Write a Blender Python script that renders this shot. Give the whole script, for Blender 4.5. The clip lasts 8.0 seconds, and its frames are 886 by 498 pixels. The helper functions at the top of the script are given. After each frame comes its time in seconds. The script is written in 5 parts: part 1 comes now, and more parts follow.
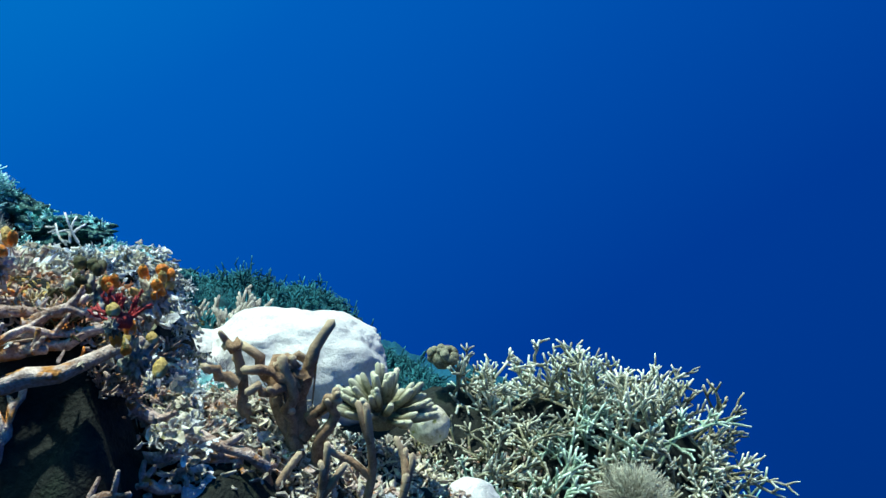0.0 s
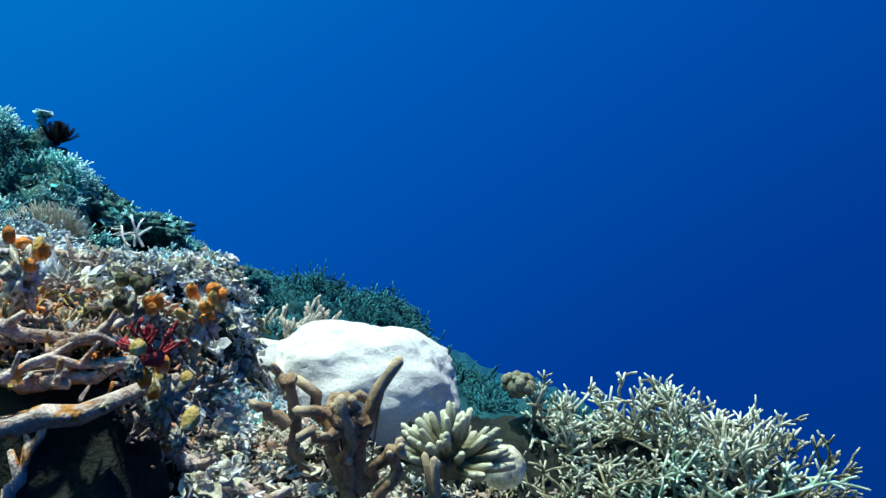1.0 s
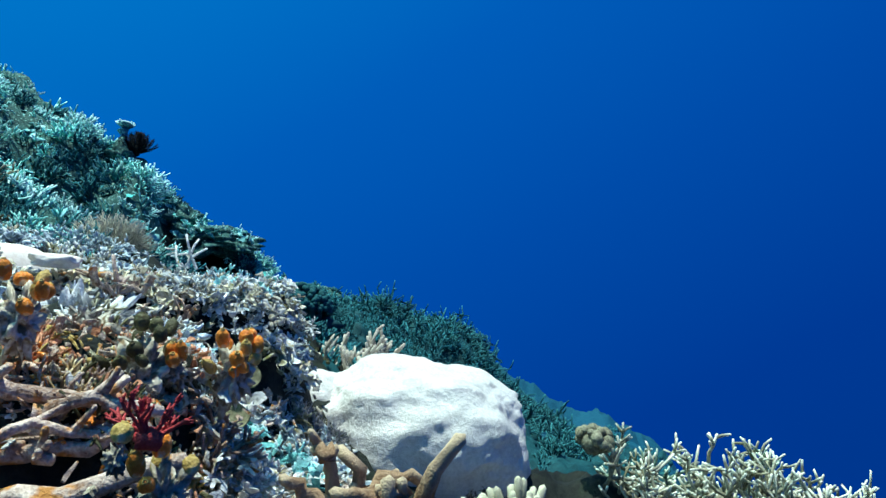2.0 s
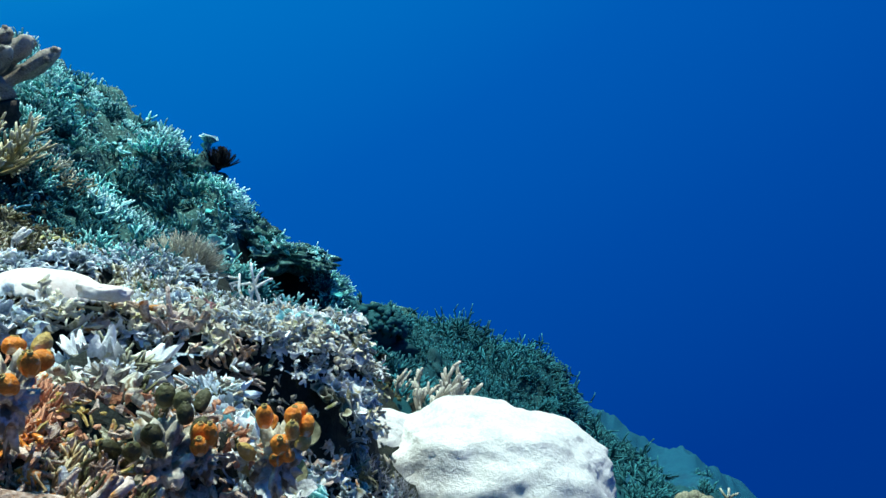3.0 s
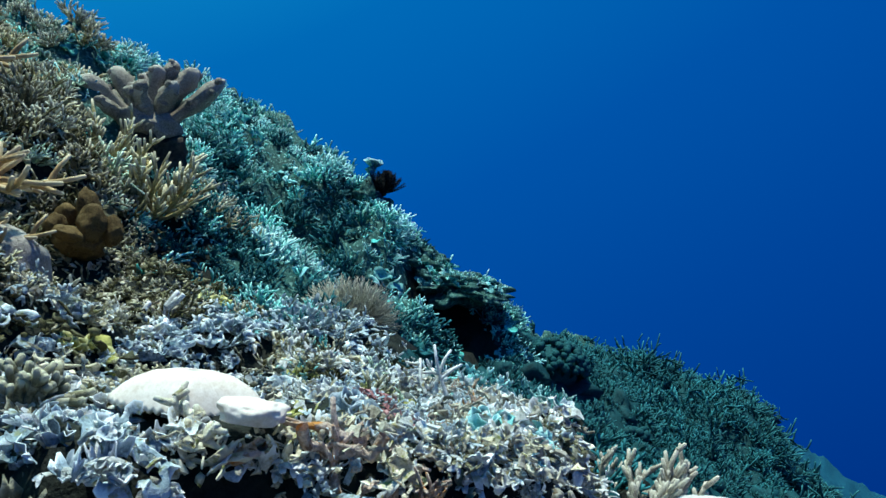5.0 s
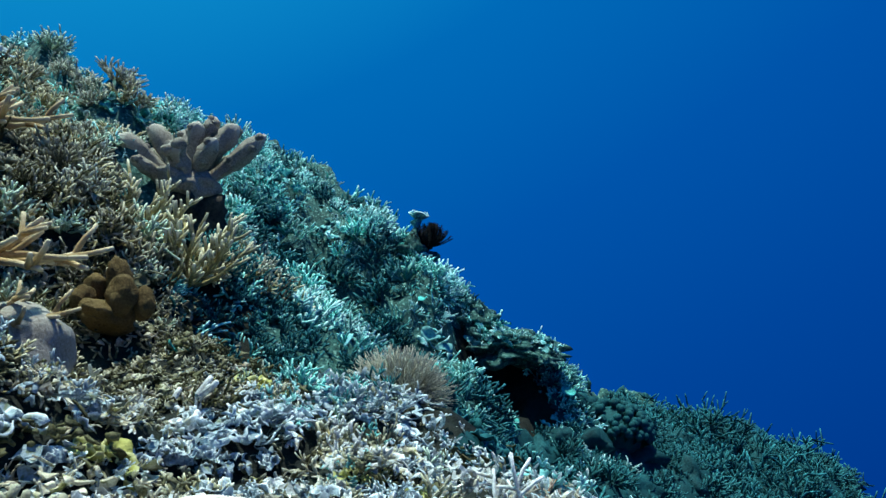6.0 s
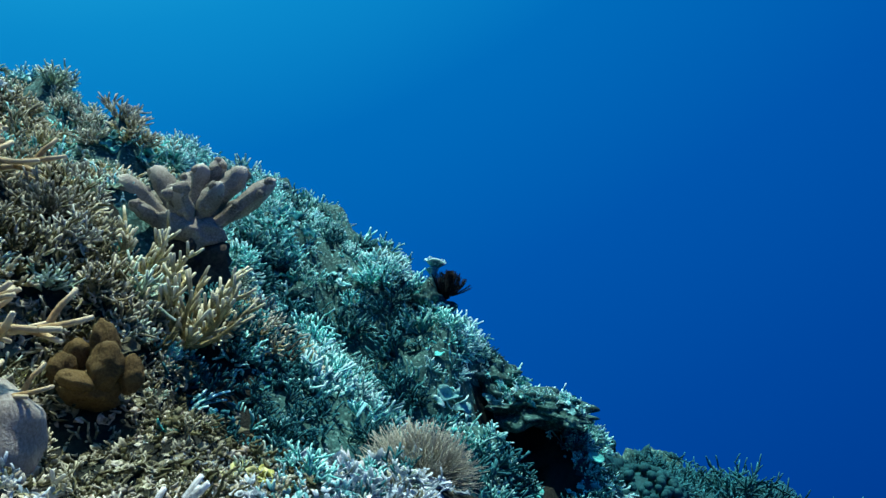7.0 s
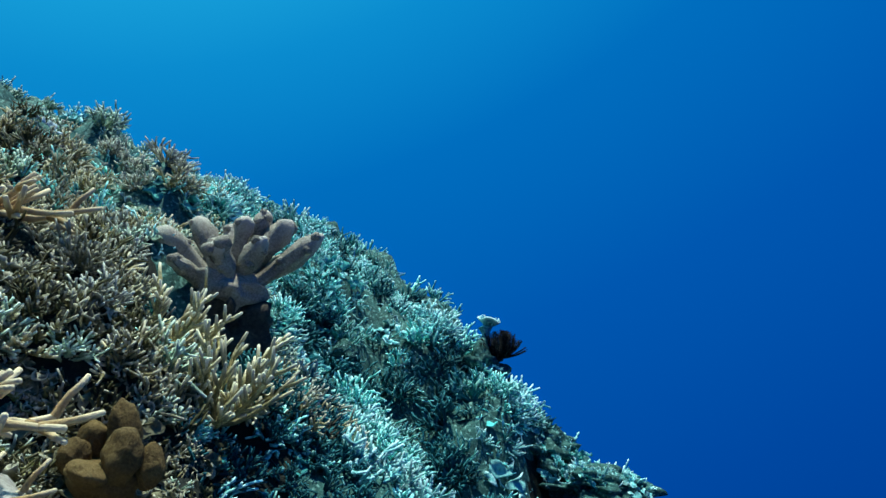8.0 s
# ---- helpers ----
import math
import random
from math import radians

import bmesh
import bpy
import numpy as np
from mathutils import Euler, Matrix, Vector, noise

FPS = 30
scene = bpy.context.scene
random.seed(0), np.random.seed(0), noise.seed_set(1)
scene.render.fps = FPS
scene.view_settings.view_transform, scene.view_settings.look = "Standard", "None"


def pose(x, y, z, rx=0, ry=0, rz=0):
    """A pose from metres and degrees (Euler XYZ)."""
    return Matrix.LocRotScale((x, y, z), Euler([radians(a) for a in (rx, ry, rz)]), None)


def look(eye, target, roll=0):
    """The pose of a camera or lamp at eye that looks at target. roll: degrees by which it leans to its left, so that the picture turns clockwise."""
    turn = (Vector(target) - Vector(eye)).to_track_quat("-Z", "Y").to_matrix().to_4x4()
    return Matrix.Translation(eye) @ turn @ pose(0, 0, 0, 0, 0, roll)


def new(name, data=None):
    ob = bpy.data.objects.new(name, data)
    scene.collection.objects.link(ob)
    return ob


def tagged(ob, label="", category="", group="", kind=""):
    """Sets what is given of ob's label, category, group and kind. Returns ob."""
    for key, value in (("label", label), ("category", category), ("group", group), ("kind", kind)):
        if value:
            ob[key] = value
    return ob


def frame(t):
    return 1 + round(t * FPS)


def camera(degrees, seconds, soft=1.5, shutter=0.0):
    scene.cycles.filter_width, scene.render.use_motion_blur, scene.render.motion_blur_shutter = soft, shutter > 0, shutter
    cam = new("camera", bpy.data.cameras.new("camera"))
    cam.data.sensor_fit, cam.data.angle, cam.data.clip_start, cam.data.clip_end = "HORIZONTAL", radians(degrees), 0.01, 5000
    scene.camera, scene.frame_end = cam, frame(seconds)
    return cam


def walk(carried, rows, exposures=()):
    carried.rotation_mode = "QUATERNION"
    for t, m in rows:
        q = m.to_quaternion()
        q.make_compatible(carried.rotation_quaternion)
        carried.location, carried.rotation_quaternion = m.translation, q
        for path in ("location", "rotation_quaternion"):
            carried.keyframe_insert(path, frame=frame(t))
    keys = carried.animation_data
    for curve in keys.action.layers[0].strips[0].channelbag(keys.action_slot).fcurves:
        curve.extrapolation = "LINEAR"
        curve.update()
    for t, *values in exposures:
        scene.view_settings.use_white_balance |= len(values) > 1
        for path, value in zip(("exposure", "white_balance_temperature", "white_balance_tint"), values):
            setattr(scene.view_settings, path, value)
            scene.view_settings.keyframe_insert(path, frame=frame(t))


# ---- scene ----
# ---------------------------------------------------------------- camera
cam = camera(64.5, 8.0)
PATH = [
    (0, (-0.079, 0.233, 1.96), (-0.015, 2.232, 1.986), -0.6),
    (0.5, (-0.085, 0.359, 1.985), (-0.13, 2.358, 2.012), 0.6),
    (1, (-0.105, 0.484, 2.013), (-0.252, 2.478, 2.055), 2.2),
    (1.5, (-0.111, 0.605, 2.044), (-0.353, 2.589, 2.108), 3.5),
    (1.7, (-0.123, 0.66, 2.053), (-0.409, 2.638, 2.129), 4.3),
    (2.8, (-0.201, 0.953, 2.149), (-0.73, 2.879, 2.248), 6.8),
    (3, (-0.229, 1.004, 2.155), (-0.8, 2.918, 2.259), 7.4),
    (3.5, (-0.307, 1.128, 2.189), (-0.958, 3.017, 2.273), 7.7),
    (4, (-0.389, 1.239, 2.254), (-1.131, 3.095, 2.312), 7.5),
    (4.5, (-0.491, 1.35, 2.312), (-1.345, 3.158, 2.341), 6.9),
    (5, (-0.607, 1.461, 2.331), (-1.582, 3.206, 2.394), 7.1),
    (5.2, (-0.647, 1.5, 2.345), (-1.662, 3.221, 2.43), 6.8),
    (6.5, (-0.92, 1.748, 2.478), (-2.006, 3.413, 2.699), 6.9),
    (7, (-1.033, 1.848, 2.537), (-2.135, 3.495, 2.804), 7.5),
    (7.5, (-1.135, 1.935, 2.607), (-2.284, 3.542, 2.919), 8.8),
    (8, (-1.254, 2.027, 2.683), (-2.463, 3.58, 3.038), 9.9),
]
walk(cam, [(t, look(eye, target, roll)) for t, eye, target, roll in PATH],
     exposures=[(0, 0.28), (1.5, 0.25), (3.5, 0.13), (4.5, -0.05), (6.5, 0.0), (8, 0.08)])

# ---------------------------------------------------------------- water light
SUN_WAY = Vector((-0.22, -0.02, 1.0)).normalized()
sun = new("sun", bpy.data.lights.new("sun", "SUN"))
sun.data.energy, sun.data.angle, sun.data.color = 4.8, radians(2.2), (0.90, 1.0, 0.88)
sun.matrix_world = look(SUN_WAY * 30, (0, 0, 0))

world = bpy.data.worlds.new("open_water")
scene.world = world
world.use_nodes = True
wn, wl = world.node_tree.nodes, world.node_tree.links
wn.clear()
w_out, w_bg = wn.new("ShaderNodeOutputWorld"), wn.new("ShaderNodeBackground")
w_co, w_dot, w_ramp = wn.new("ShaderNodeTexCoord"), wn.new("ShaderNodeVectorMath"), wn.new("ShaderNodeValToRGB")
w_map = wn.new("ShaderNodeMapRange")
w_dot.operation = "DOT_PRODUCT"
w_dot.inputs[1].default_value = (-0.56, 0.0, 0.83)      # brighter towards the surface and over the shallows
w_map.inputs[1].default_value, w_map.inputs[2].default_value = -1.0, 1.0
wl.new(w_co.outputs["Generated"], w_dot.inputs[0])
wl.new(w_dot.outputs["Value"], w_map.inputs[0])
wl.new(w_map.outputs[0], w_ramp.inputs[0])
stops = [(0.0, (0.0, 0.018, 0.12)), (0.40, (0.0, 0.036, 0.26)), (0.55, (0.0, 0.062, 0.345)), (0.68, (0.0, 0.092, 0.42)),
         (0.80, (0.0, 0.15, 0.50)), (0.87, (0.003, 0.25, 0.60)), (0.93, (0.012, 0.40, 0.72)), (0.97, (0.6, 1.8, 1.9)), (1.0, (3.6, 5.2, 4.8))]
w_ramp.color_ramp.elements[0].position, w_ramp.color_ramp.elements[0].color = stops[0][0], (*stops[0][1], 1)
w_ramp.color_ramp.elements[1].position, w_ramp.color_ramp.elements[1].color = stops[-1][0], (*stops[-1][1], 1)
for at, col in stops[1:-1]:
    w_ramp.color_ramp.elements.new(at).color = (*col, 1)
wl.new(w_ramp.outputs[0], w_bg.inputs[0])
w_bg.inputs[1].default_value = 0.98
wl.new(w_bg.outputs[0], w_out.inputs[0])

# ---------------------------------------------------------------- materials
MATS = {}


def living(name, dark, pale, tip=None, rough=0.75, grain=60.0, bump=0.35, patch=9.0, vary=0.25, spots=None):
    """Skeleton, tissue and algae film: patches, fine grain, optional paler growing tips, and a shade of its own for each colony."""
    if name in MATS:
        return MATS[name]
    m = bpy.data.materials.new(name)
    m.use_nodes = True
    n, l = m.node_tree.nodes, m.node_tree.links
    p = n["Principled BSDF"]
    co = n.new("ShaderNodeTexCoord")
    big, fine = n.new("ShaderNodeTexNoise"), n.new("ShaderNodeTexNoise")
    big.inputs["Scale"].default_value, big.inputs["Detail"].default_value = patch, 5
    fine.inputs["Scale"].default_value, fine.inputs["Detail"].default_value = grain, 4
    ramp = n.new("ShaderNodeValToRGB")
    ramp.color_ramp.elements[0].position, ramp.color_ramp.elements[0].color = 0.52, (*dark, 1)
    ramp.color_ramp.elements[1].position, ramp.color_ramp.elements[1].color = 0.84, (*pale, 1)
    add = n.new("ShaderNodeMath")
    add.operation = "MULTIPLY_ADD"
    add.inputs[1].default_value = 0.5
    sub = n.new("ShaderNodeMath")
    sub.operation = "MULTIPLY"
    sub.inputs[1].default_value = 0.55
    l.new(co.outputs["Object"], big.inputs["Vector"])
    l.new(co.outputs["Object"], fine.inputs["Vector"])
    speck, extra = n.new("ShaderNodeTexNoise"), n.new("ShaderNodeMath")
    speck.inputs["Scale"].default_value, speck.inputs["Detail"].default_value = grain * 3.5, 3
    extra.operation = "MULTIPLY_ADD"
    extra.inputs[1].default_value = 0.35
    l.new(co.outputs["Object"], speck.inputs["Vector"])
    l.new(big.outputs["Fac"], sub.inputs[0])
    l.new(fine.outputs["Fac"], add.inputs[0])
    l.new(sub.outputs[0], add.inputs[2])
    l.new(speck.outputs["Fac"], extra.inputs[0])
    l.new(add.outputs[0], extra.inputs[2])
    l.new(extra.outputs[0], ramp.inputs[0])
    colour = ramp.outputs[0]
    if spots:
        sn, sr, sm = n.new("ShaderNodeTexNoise"), n.new("ShaderNodeMapRange"), n.new("ShaderNodeMix")
        sn.inputs["Scale"].default_value, sn.inputs["Detail"].default_value = patch * 2.2, 3
        sr.inputs[1].default_value, sr.inputs[2].default_value = 0.56, 0.66
        sm.data_type = "RGBA"
        l.new(co.outputs["Object"], sn.inputs["Vector"])
        l.new(sn.outputs["Fac"], sr.inputs[0])
        l.new(sr.outputs[0], sm.inputs["Factor"])
        l.new(colour, sm.inputs["A"])
        sm.inputs["B"].default_value = (*spots, 1)
        colour = sm.outputs["Result"]
    # pale growing tips, their colour raised further to paint in highlights
    if tip:
        at, mx = n.new("ShaderNodeAttribute"), n.new("ShaderNodeMix")
        at.attribute_name = "growth"
        mx.data_type = "RGBA"
        l.new(at.outputs["Fac"], mx.inputs["Factor"])
        l.new(colour, mx.inputs["A"])
        mx.inputs["B"].default_value = (*tip, 1)
        colour = mx.outputs["Result"]
    info, mr, hsv = n.new("ShaderNodeObjectInfo"), n.new("ShaderNodeMapRange"), n.new("ShaderNodeHueSaturation")
    mr.inputs[3].default_value, mr.inputs[4].default_value = 1 - vary, 1 + vary
    geo, both = n.new("ShaderNodeNewGeometry"), n.new("ShaderNodeMath")
    both.operation = "ADD"
    frac = n.new("ShaderNodeMath")
    frac.operation = "FRACT"
    l.new(info.outputs["Random"], both.inputs[0])
    l.new(geo.outputs["Random Per Island"], both.inputs[1])
    l.new(both.outputs[0], frac.inputs[0])
    l.new(frac.outputs[0], mr.inputs[0])
    l.new(mr.outputs[0], hsv.inputs["Value"])
    l.new(colour, hsv.inputs["Color"])
    l.new(hsv.outputs[0], p.inputs["Base Color"])
    p.inputs["Roughness"].default_value = rough
    p.inputs["Specular IOR Level"].default_value = 0.15
    bm_ = n.new("ShaderNodeBump")
    bm_.inputs["Strength"].default_value, bm_.inputs["Distance"].default_value = min(1.0, bump * 1.8), 0.012
    l.new(extra.outputs[0], bm_.inputs["Height"])
    l.new(bm_.outputs[0], p.inputs["Normal"])
    MATS[name] = m
    return m


M = {
    # base colour darkened so that gaps and the overhung hollow look shaded
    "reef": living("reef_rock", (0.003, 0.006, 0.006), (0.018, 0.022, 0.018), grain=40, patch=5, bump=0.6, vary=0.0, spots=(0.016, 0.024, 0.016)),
    # blue-green put into the rock's colour in place of water haze
    "algae": living("hazed_blue_green_rock", (0.005, 0.03, 0.03), (0.045, 0.15, 0.135), grain=55, patch=22, bump=1.0, vary=0.0, spots=(0.16, 0.34, 0.30)),
    "white": living("bleached_skeleton", (0.24, 0.25, 0.24), (0.76, 0.79, 0.79), tip=(0.95, 0.96, 0.97), grain=50, patch=14, vary=0.22, spots=(0.36, 0.31, 0.15)),
    "bone": living("bone_skeleton", (0.34, 0.29, 0.18), (0.82, 0.76, 0.60), tip=(0.85, 0.82, 0.70), grain=50, patch=14, vary=0.25, spots=(0.30, 0.30, 0.10)),
    "slate": living("blue_grey_skeleton", (0.11, 0.16, 0.19), (0.44, 0.55, 0.62), tip=(0.84, 0.92, 0.96), grain=50, patch=14, vary=0.25, spots=(0.22, 0.25, 0.16)),
    "boulder": living("white_boulder_coral", (0.50, 0.49, 0.47), (0.76, 0.75, 0.73), grain=70, patch=7, bump=0.55, vary=0.0),
    "cream": living("cream_skin", (0.66, 0.56, 0.49), (0.88, 0.81, 0.76), grain=60, patch=7, bump=0.06, vary=0.05),
    "brown": living("brown_branch", (0.13, 0.07, 0.035), (0.40, 0.26, 0.16), tip=(0.48, 0.37, 0.25), grain=70, patch=14, vary=0.1),
    "tan": living("tan_branch", (0.09, 0.075, 0.026), (0.52, 0.44, 0.20), tip=(0.92, 0.86, 0.62), grain=80, patch=10, vary=0.3),
    "olive": living("olive_fingers", (0.06, 0.055, 0.028), (0.24, 0.23, 0.14), tip=(0.56, 0.54, 0.40), grain=80, patch=10, vary=0.15),
    "stag": living("pale_staghorn", (0.09, 0.085, 0.05), (0.38, 0.37, 0.26), tip=(0.74, 0.77, 0.64), grain=80, patch=8, vary=0.3),
    "mauve": living("grey_brown_fingers", (0.15, 0.13, 0.10), (0.48, 0.43, 0.35), tip=(0.72, 0.66, 0.56), grain=110, patch=8, vary=0.05, bump=0.6),
    "fuzz": living("grey_cream_fuzz", (0.26, 0.23, 0.20), (0.56, 0.52, 0.47), grain=110, patch=9, bump=0.5, vary=0.05),
    # brown darkened in its colour to stand for shade
    "husk": living("shade_dark_husk", (0.022, 0.022, 0.018), (0.10, 0.085, 0.065), grain=60, patch=8, vary=0.0, bump=0.7),
    "sage": living("grey_green_branch", (0.05, 0.085, 0.055), (0.31, 0.45, 0.32), tip=(0.78, 0.94, 0.78), grain=80, patch=9, vary=0.3),
    # the next five put water haze over the outer reef into base colour
    "teal": living("hazed_blue_green_branch", (0.014, 0.13, 0.12), (0.09, 0.54, 0.50), tip=(0.48, 0.99, 0.94), grain=60, patch=8, vary=0.4),
    "aqua": living("hazed_aqua_plates", (0.045, 0.23, 0.24), (0.27, 0.66, 0.66), tip=(0.60, 0.94, 0.95), grain=60, patch=9, vary=0.35),
    # this one also stands for shade in hollows and between coral heads
    "deep": living("hazed_shaded_blue_green", (0.003, 0.038, 0.047), (0.010, 0.085, 0.10), tip=(0.035, 0.20, 0.22), grain=50, patch=8, vary=0.25),
    "lagoon": living("hazed_dim_blue_green", (0.003, 0.05, 0.06), (0.010, 0.10, 0.115), tip=(0.035, 0.22, 0.26), grain=50, patch=8, vary=0.35),
    "abyss": living("hazed_deep_blue", (0.002, 0.055, 0.105), (0.006, 0.09, 0.14), tip=(0.02, 0.18, 0.32), grain=50, patch=8, vary=0.2),
    "rubble": living("rubble_mix", (0.14, 0.115, 0.075), (0.64, 0.60, 0.50), grain=45, patch=16, vary=0.4, spots=(0.20, 0.14, 0.08)),
    "log": living("encrusted_dead_branch", (0.20, 0.11, 0.07), (0.74, 0.60, 0.52), grain=55, patch=12, vary=0.25, bump=0.6, spots=(0.50, 0.22, 0.06)),
    "orange": living("orange_tunic", (0.58, 0.14, 0.02), (0.90, 0.33, 0.05), grain=60, patch=26, rough=0.45, vary=0.15, spots=(0.75, 0.62, 0.42)),
    "yellow": living("ochre_tunic", (0.30, 0.20, 0.05), (0.66, 0.46, 0.15), grain=60, patch=26, rough=0.45, vary=0.15, spots=(0.66, 0.56, 0.36)),
    "moss": living("olive_tunic", (0.035, 0.036, 0.016), (0.13, 0.12, 0.055), grain=60, patch=18, rough=0.5, vary=0.4),
    "gullet": living("dark_gullet", (0.03, 0.02, 0.01), (0.06, 0.04, 0.02), vary=0.0),
    "red": living("crimson_sponge", (0.32, 0.03, 0.035), (0.55, 0.08, 0.08), grain=70, patch=15, vary=0.1),
    "rust": living("rust_turf", (0.36, 0.12, 0.05), (0.72, 0.38, 0.24), grain=60, patch=12, vary=0.2),
    "fan": living("pale_fan", (0.20, 0.20, 0.22), (0.42, 0.42, 0.45), grain=90, vary=0.0),
    "feather": living("tan_plume", (0.17, 0.165, 0.12), (0.36, 0.34, 0.26), tip=(0.50, 0.49, 0.40), grain=60, vary=0.1),
    "black": living("black_plume", (0.003, 0.004, 0.006), (0.012, 0.013, 0.016), grain=60, vary=0.1),
    "lobe": living("brown_leather_lobes", (0.07, 0.04, 0.013), (0.23, 0.15, 0.055), grain=120, patch=9, vary=0.15, bump=0.5),
    "amber": living("amber_branch", (0.32, 0.19, 0.08), (0.58, 0.40, 0.19), tip=(0.84, 0.70, 0.46), grain=80, vary=0.15),
    "lime": living("yellow_green_leaf", (0.24, 0.25, 0.06), (0.52, 0.50, 0.16), tip=(0.62, 0.60, 0.30), grain=50, vary=0.2),
    "pink": living("pink_crust", (0.35, 0.12, 0.13), (0.55, 0.30, 0.30), grain=60, vary=0.2),
}

# ---------------------------------------------------------------- shape of the reef


def step(a, b, v):
    v = min(1.0, max(0.0, (v - a) / (b - a)))
    return v * v * (3 - 2 * v)


def hump(x, y, cx, cy, sx, sy, h):
    return h * math.exp(-0.5 * (((x - cx) / sx) ** 2 + ((y - cy) / sy) ** 2))


def soft(v, k=0.35):
    """Zero below 0, v above it, rounded over k."""
    return k * math.log1p(math.exp(min(v / k, 40.0)))


def rim(y):
    """How far to the right the near outcrop reaches at y."""
    return -0.62 - 0.10 * step(1.5, 2.0, y) - 0.46 * step(1.95, 2.6, y) - 0.38 * step(2.75, 3.7, y)


def crest(x):
    """Where the slope breaks off behind, at x."""
    return 6.17 + 1.2 * step(3.9, 5.2, -x) + 6.5 * step(-3.05, -2.5, x)


def lip(y):
    """The edge of the upper terrace at y."""
    return -1.58 + 0.44 * step(2.35, 3.05, y) - 0.4 * step(3.15, 3.7, y)


def hummock(x, y):
    """Rounded coral heads about half a metre apart: high in their middle, low between them."""
    return 0.42 - noise.voronoi((x * 2.1, y * 2.1, 4.0))[0][0]


def height(x, y, under=False):
    """Top of the reef; under: the rock below the overhang."""
    z = 0.95 - 0.5 * x
    z -= 1.4 * soft(x - 1.75, 0.25) + 0.9 * soft(y - crest(x), 0.22)
    z -= 0.22 * soft(-x - 5.6, 0.5) + 0.9 * soft(-x - 9.0, 0.5) + 1.2 * soft(y - crest(x) - 1.5, 0.4)
    z -= 0.12 * step(4.0, 5.0, y) * (1 - step(0.0, 0.6, x)) + 0.17 * step(5.9, 6.6, y) * step(-2.9, -2.3, x) * (1 - step(0.0, 0.6, x)) + 0.12 * step(6.8, 7.6, y) * step(-2.4, -1.6, x)
    z += hump(x, y, 1.22, 3.95, 0.68, 0.42, 0.72)          # staghorn mound
    z += hump(x, y, -0.35, 2.15, 0.5, 0.5, 0.32)          # rubble patch
    z += hump(x, y, -3.66, 3.72, 0.16, 0.2, -0.16)        # recess round the finger coral's trunk
    z += hump(x, y, -3.75, 4.72, 0.5, 0.42, -0.42)        # gully under the finger coral
    z += hump(x, y, -2.3, 5.2, 0.75, 0.5, -0.42)          # hollow behind the outcrop
    z += hump(x, y, -4.5, 5.1, 0.5, 0.5, 0.10) + hump(x, y, -3.78, 5.68, 0.36, 0.28, 0.24) + hump(x, y, 0.08, 3.92, 0.2, 0.2, 0.22)
    z += hump(x, y, -2.85, 3.62, 0.34, 0.22, -0.26) + hump(x, y, -3.0, 2.85, 0.4, 0.35, -0.34) + hump(x, y, -1.8, 6.2, 0.55, 0.6, -0.26)
    # far staghorn mound with a steep outer face, the crest towards it, and the recess under the ledge
    z += (0.34 - 0.42 * step(1.35, 2.3, -x)) * (1 - step(-1.12, -0.72, x)) * step(7.1, 7.7, y) * (1 - step(8.5, 9.4, y)) * (1 - step(2.4, 2.9, -x))
    z -= 0.36 * step(6.3, 7.1, y) * step(2.0, 2.9, -x) * (1 - step(3.0, 3.5, -x)) + 0.5 * step(8.2, 9.6, y) * step(1.6, 2.6, -x)
    z += hump(x, y, -3.15, 6.2, 0.42, 0.3, 0.06) + hump(x, y, -2.95, 5.86, 0.2, 0.18, -0.42) - 0.25 * step(8.6, 9.8, y) * step(-2.6, -1.4, x)
    z += 0.14 * noise.noise((x * 1.1, y * 1.1, 3.0)) + 0.09 * noise.noise((x * 2.7, y * 2.7, 7.0))
    wide = step(2.9, 3.4, -x) + step(4.0, 4.6, y) * (1 - step(2.9, 3.4, -x)) * step(1.0, 1.6, -x)
    z += wide * (0.13 * (0.45 - abs(noise.noise((x * 1.9, y * 1.9, 21.0))) * 2.2) * -1.0 if wide > 0 else 0.0)
    grown = step(3.2, 3.9, -x) * step(2.6, 3.1, y) + step(4.0, 4.6, y) * (1 - step(3.2, 3.9, -x)) * step(1.2, 1.8, -x)
    if grown > 0:
        z += grown * 0.22 * hummock(x, y)
        z += grown * (0.05 * noise.noise((x * 11, y * 11, 2.0)) + 0.04 * abs(noise.noise((x * 19, y * 19, 9.0))))
    # near outcrop: a terrace with a broken front
    jag = 0.10 * noise.noise((x * 3.1, y * 3.1, 1.0)) + 0.05 * noise.noise((x * 9.0, y * 9.0, 5.0))
    inside = step(-0.05, 0.12, rim(y) - x + jag) * (step(1.94, 2.08, y + jag) if under else step(1.50, 1.66, y + jag)) * (1 - step(3.45, 4.0, y + jag))
    top = 1.70 + 0.16 * step(0.58, 0.82, -x) * (1 - step(2.2, 2.4, y)) * (1 - 0.7 * step(1.18, 1.36, -x)) + 0.05 * step(0.8, 1.2, -x) + 0.04 * noise.noise((x * 4, y * 4, 2.0))
    if top > z:
        z += (top - z) * inside
    # upper terrace, with a deep groove along its foot
    over = lip(y) - x + jag
    easy = step(2.4, 2.62, y)
    up = step(-0.03 - 0.2 * easy, 0.05, over) * step(2.06, 2.16, y + jag) * (1 - step(3.5, 4.0, y + jag))
    groove = math.exp(-(((over + 0.13) / 0.10) ** 2)) * step(2.05, 2.2, y) * (1 - 0.8 * easy) * (1 - step(3.1, 3.3, y))
    z -= 0.32 * groove
    shelf = 1.96 + 0.03 * noise.noise((x * 4, y * 4, 6.0))
    if shelf > z:
        z += (shelf - z) * up
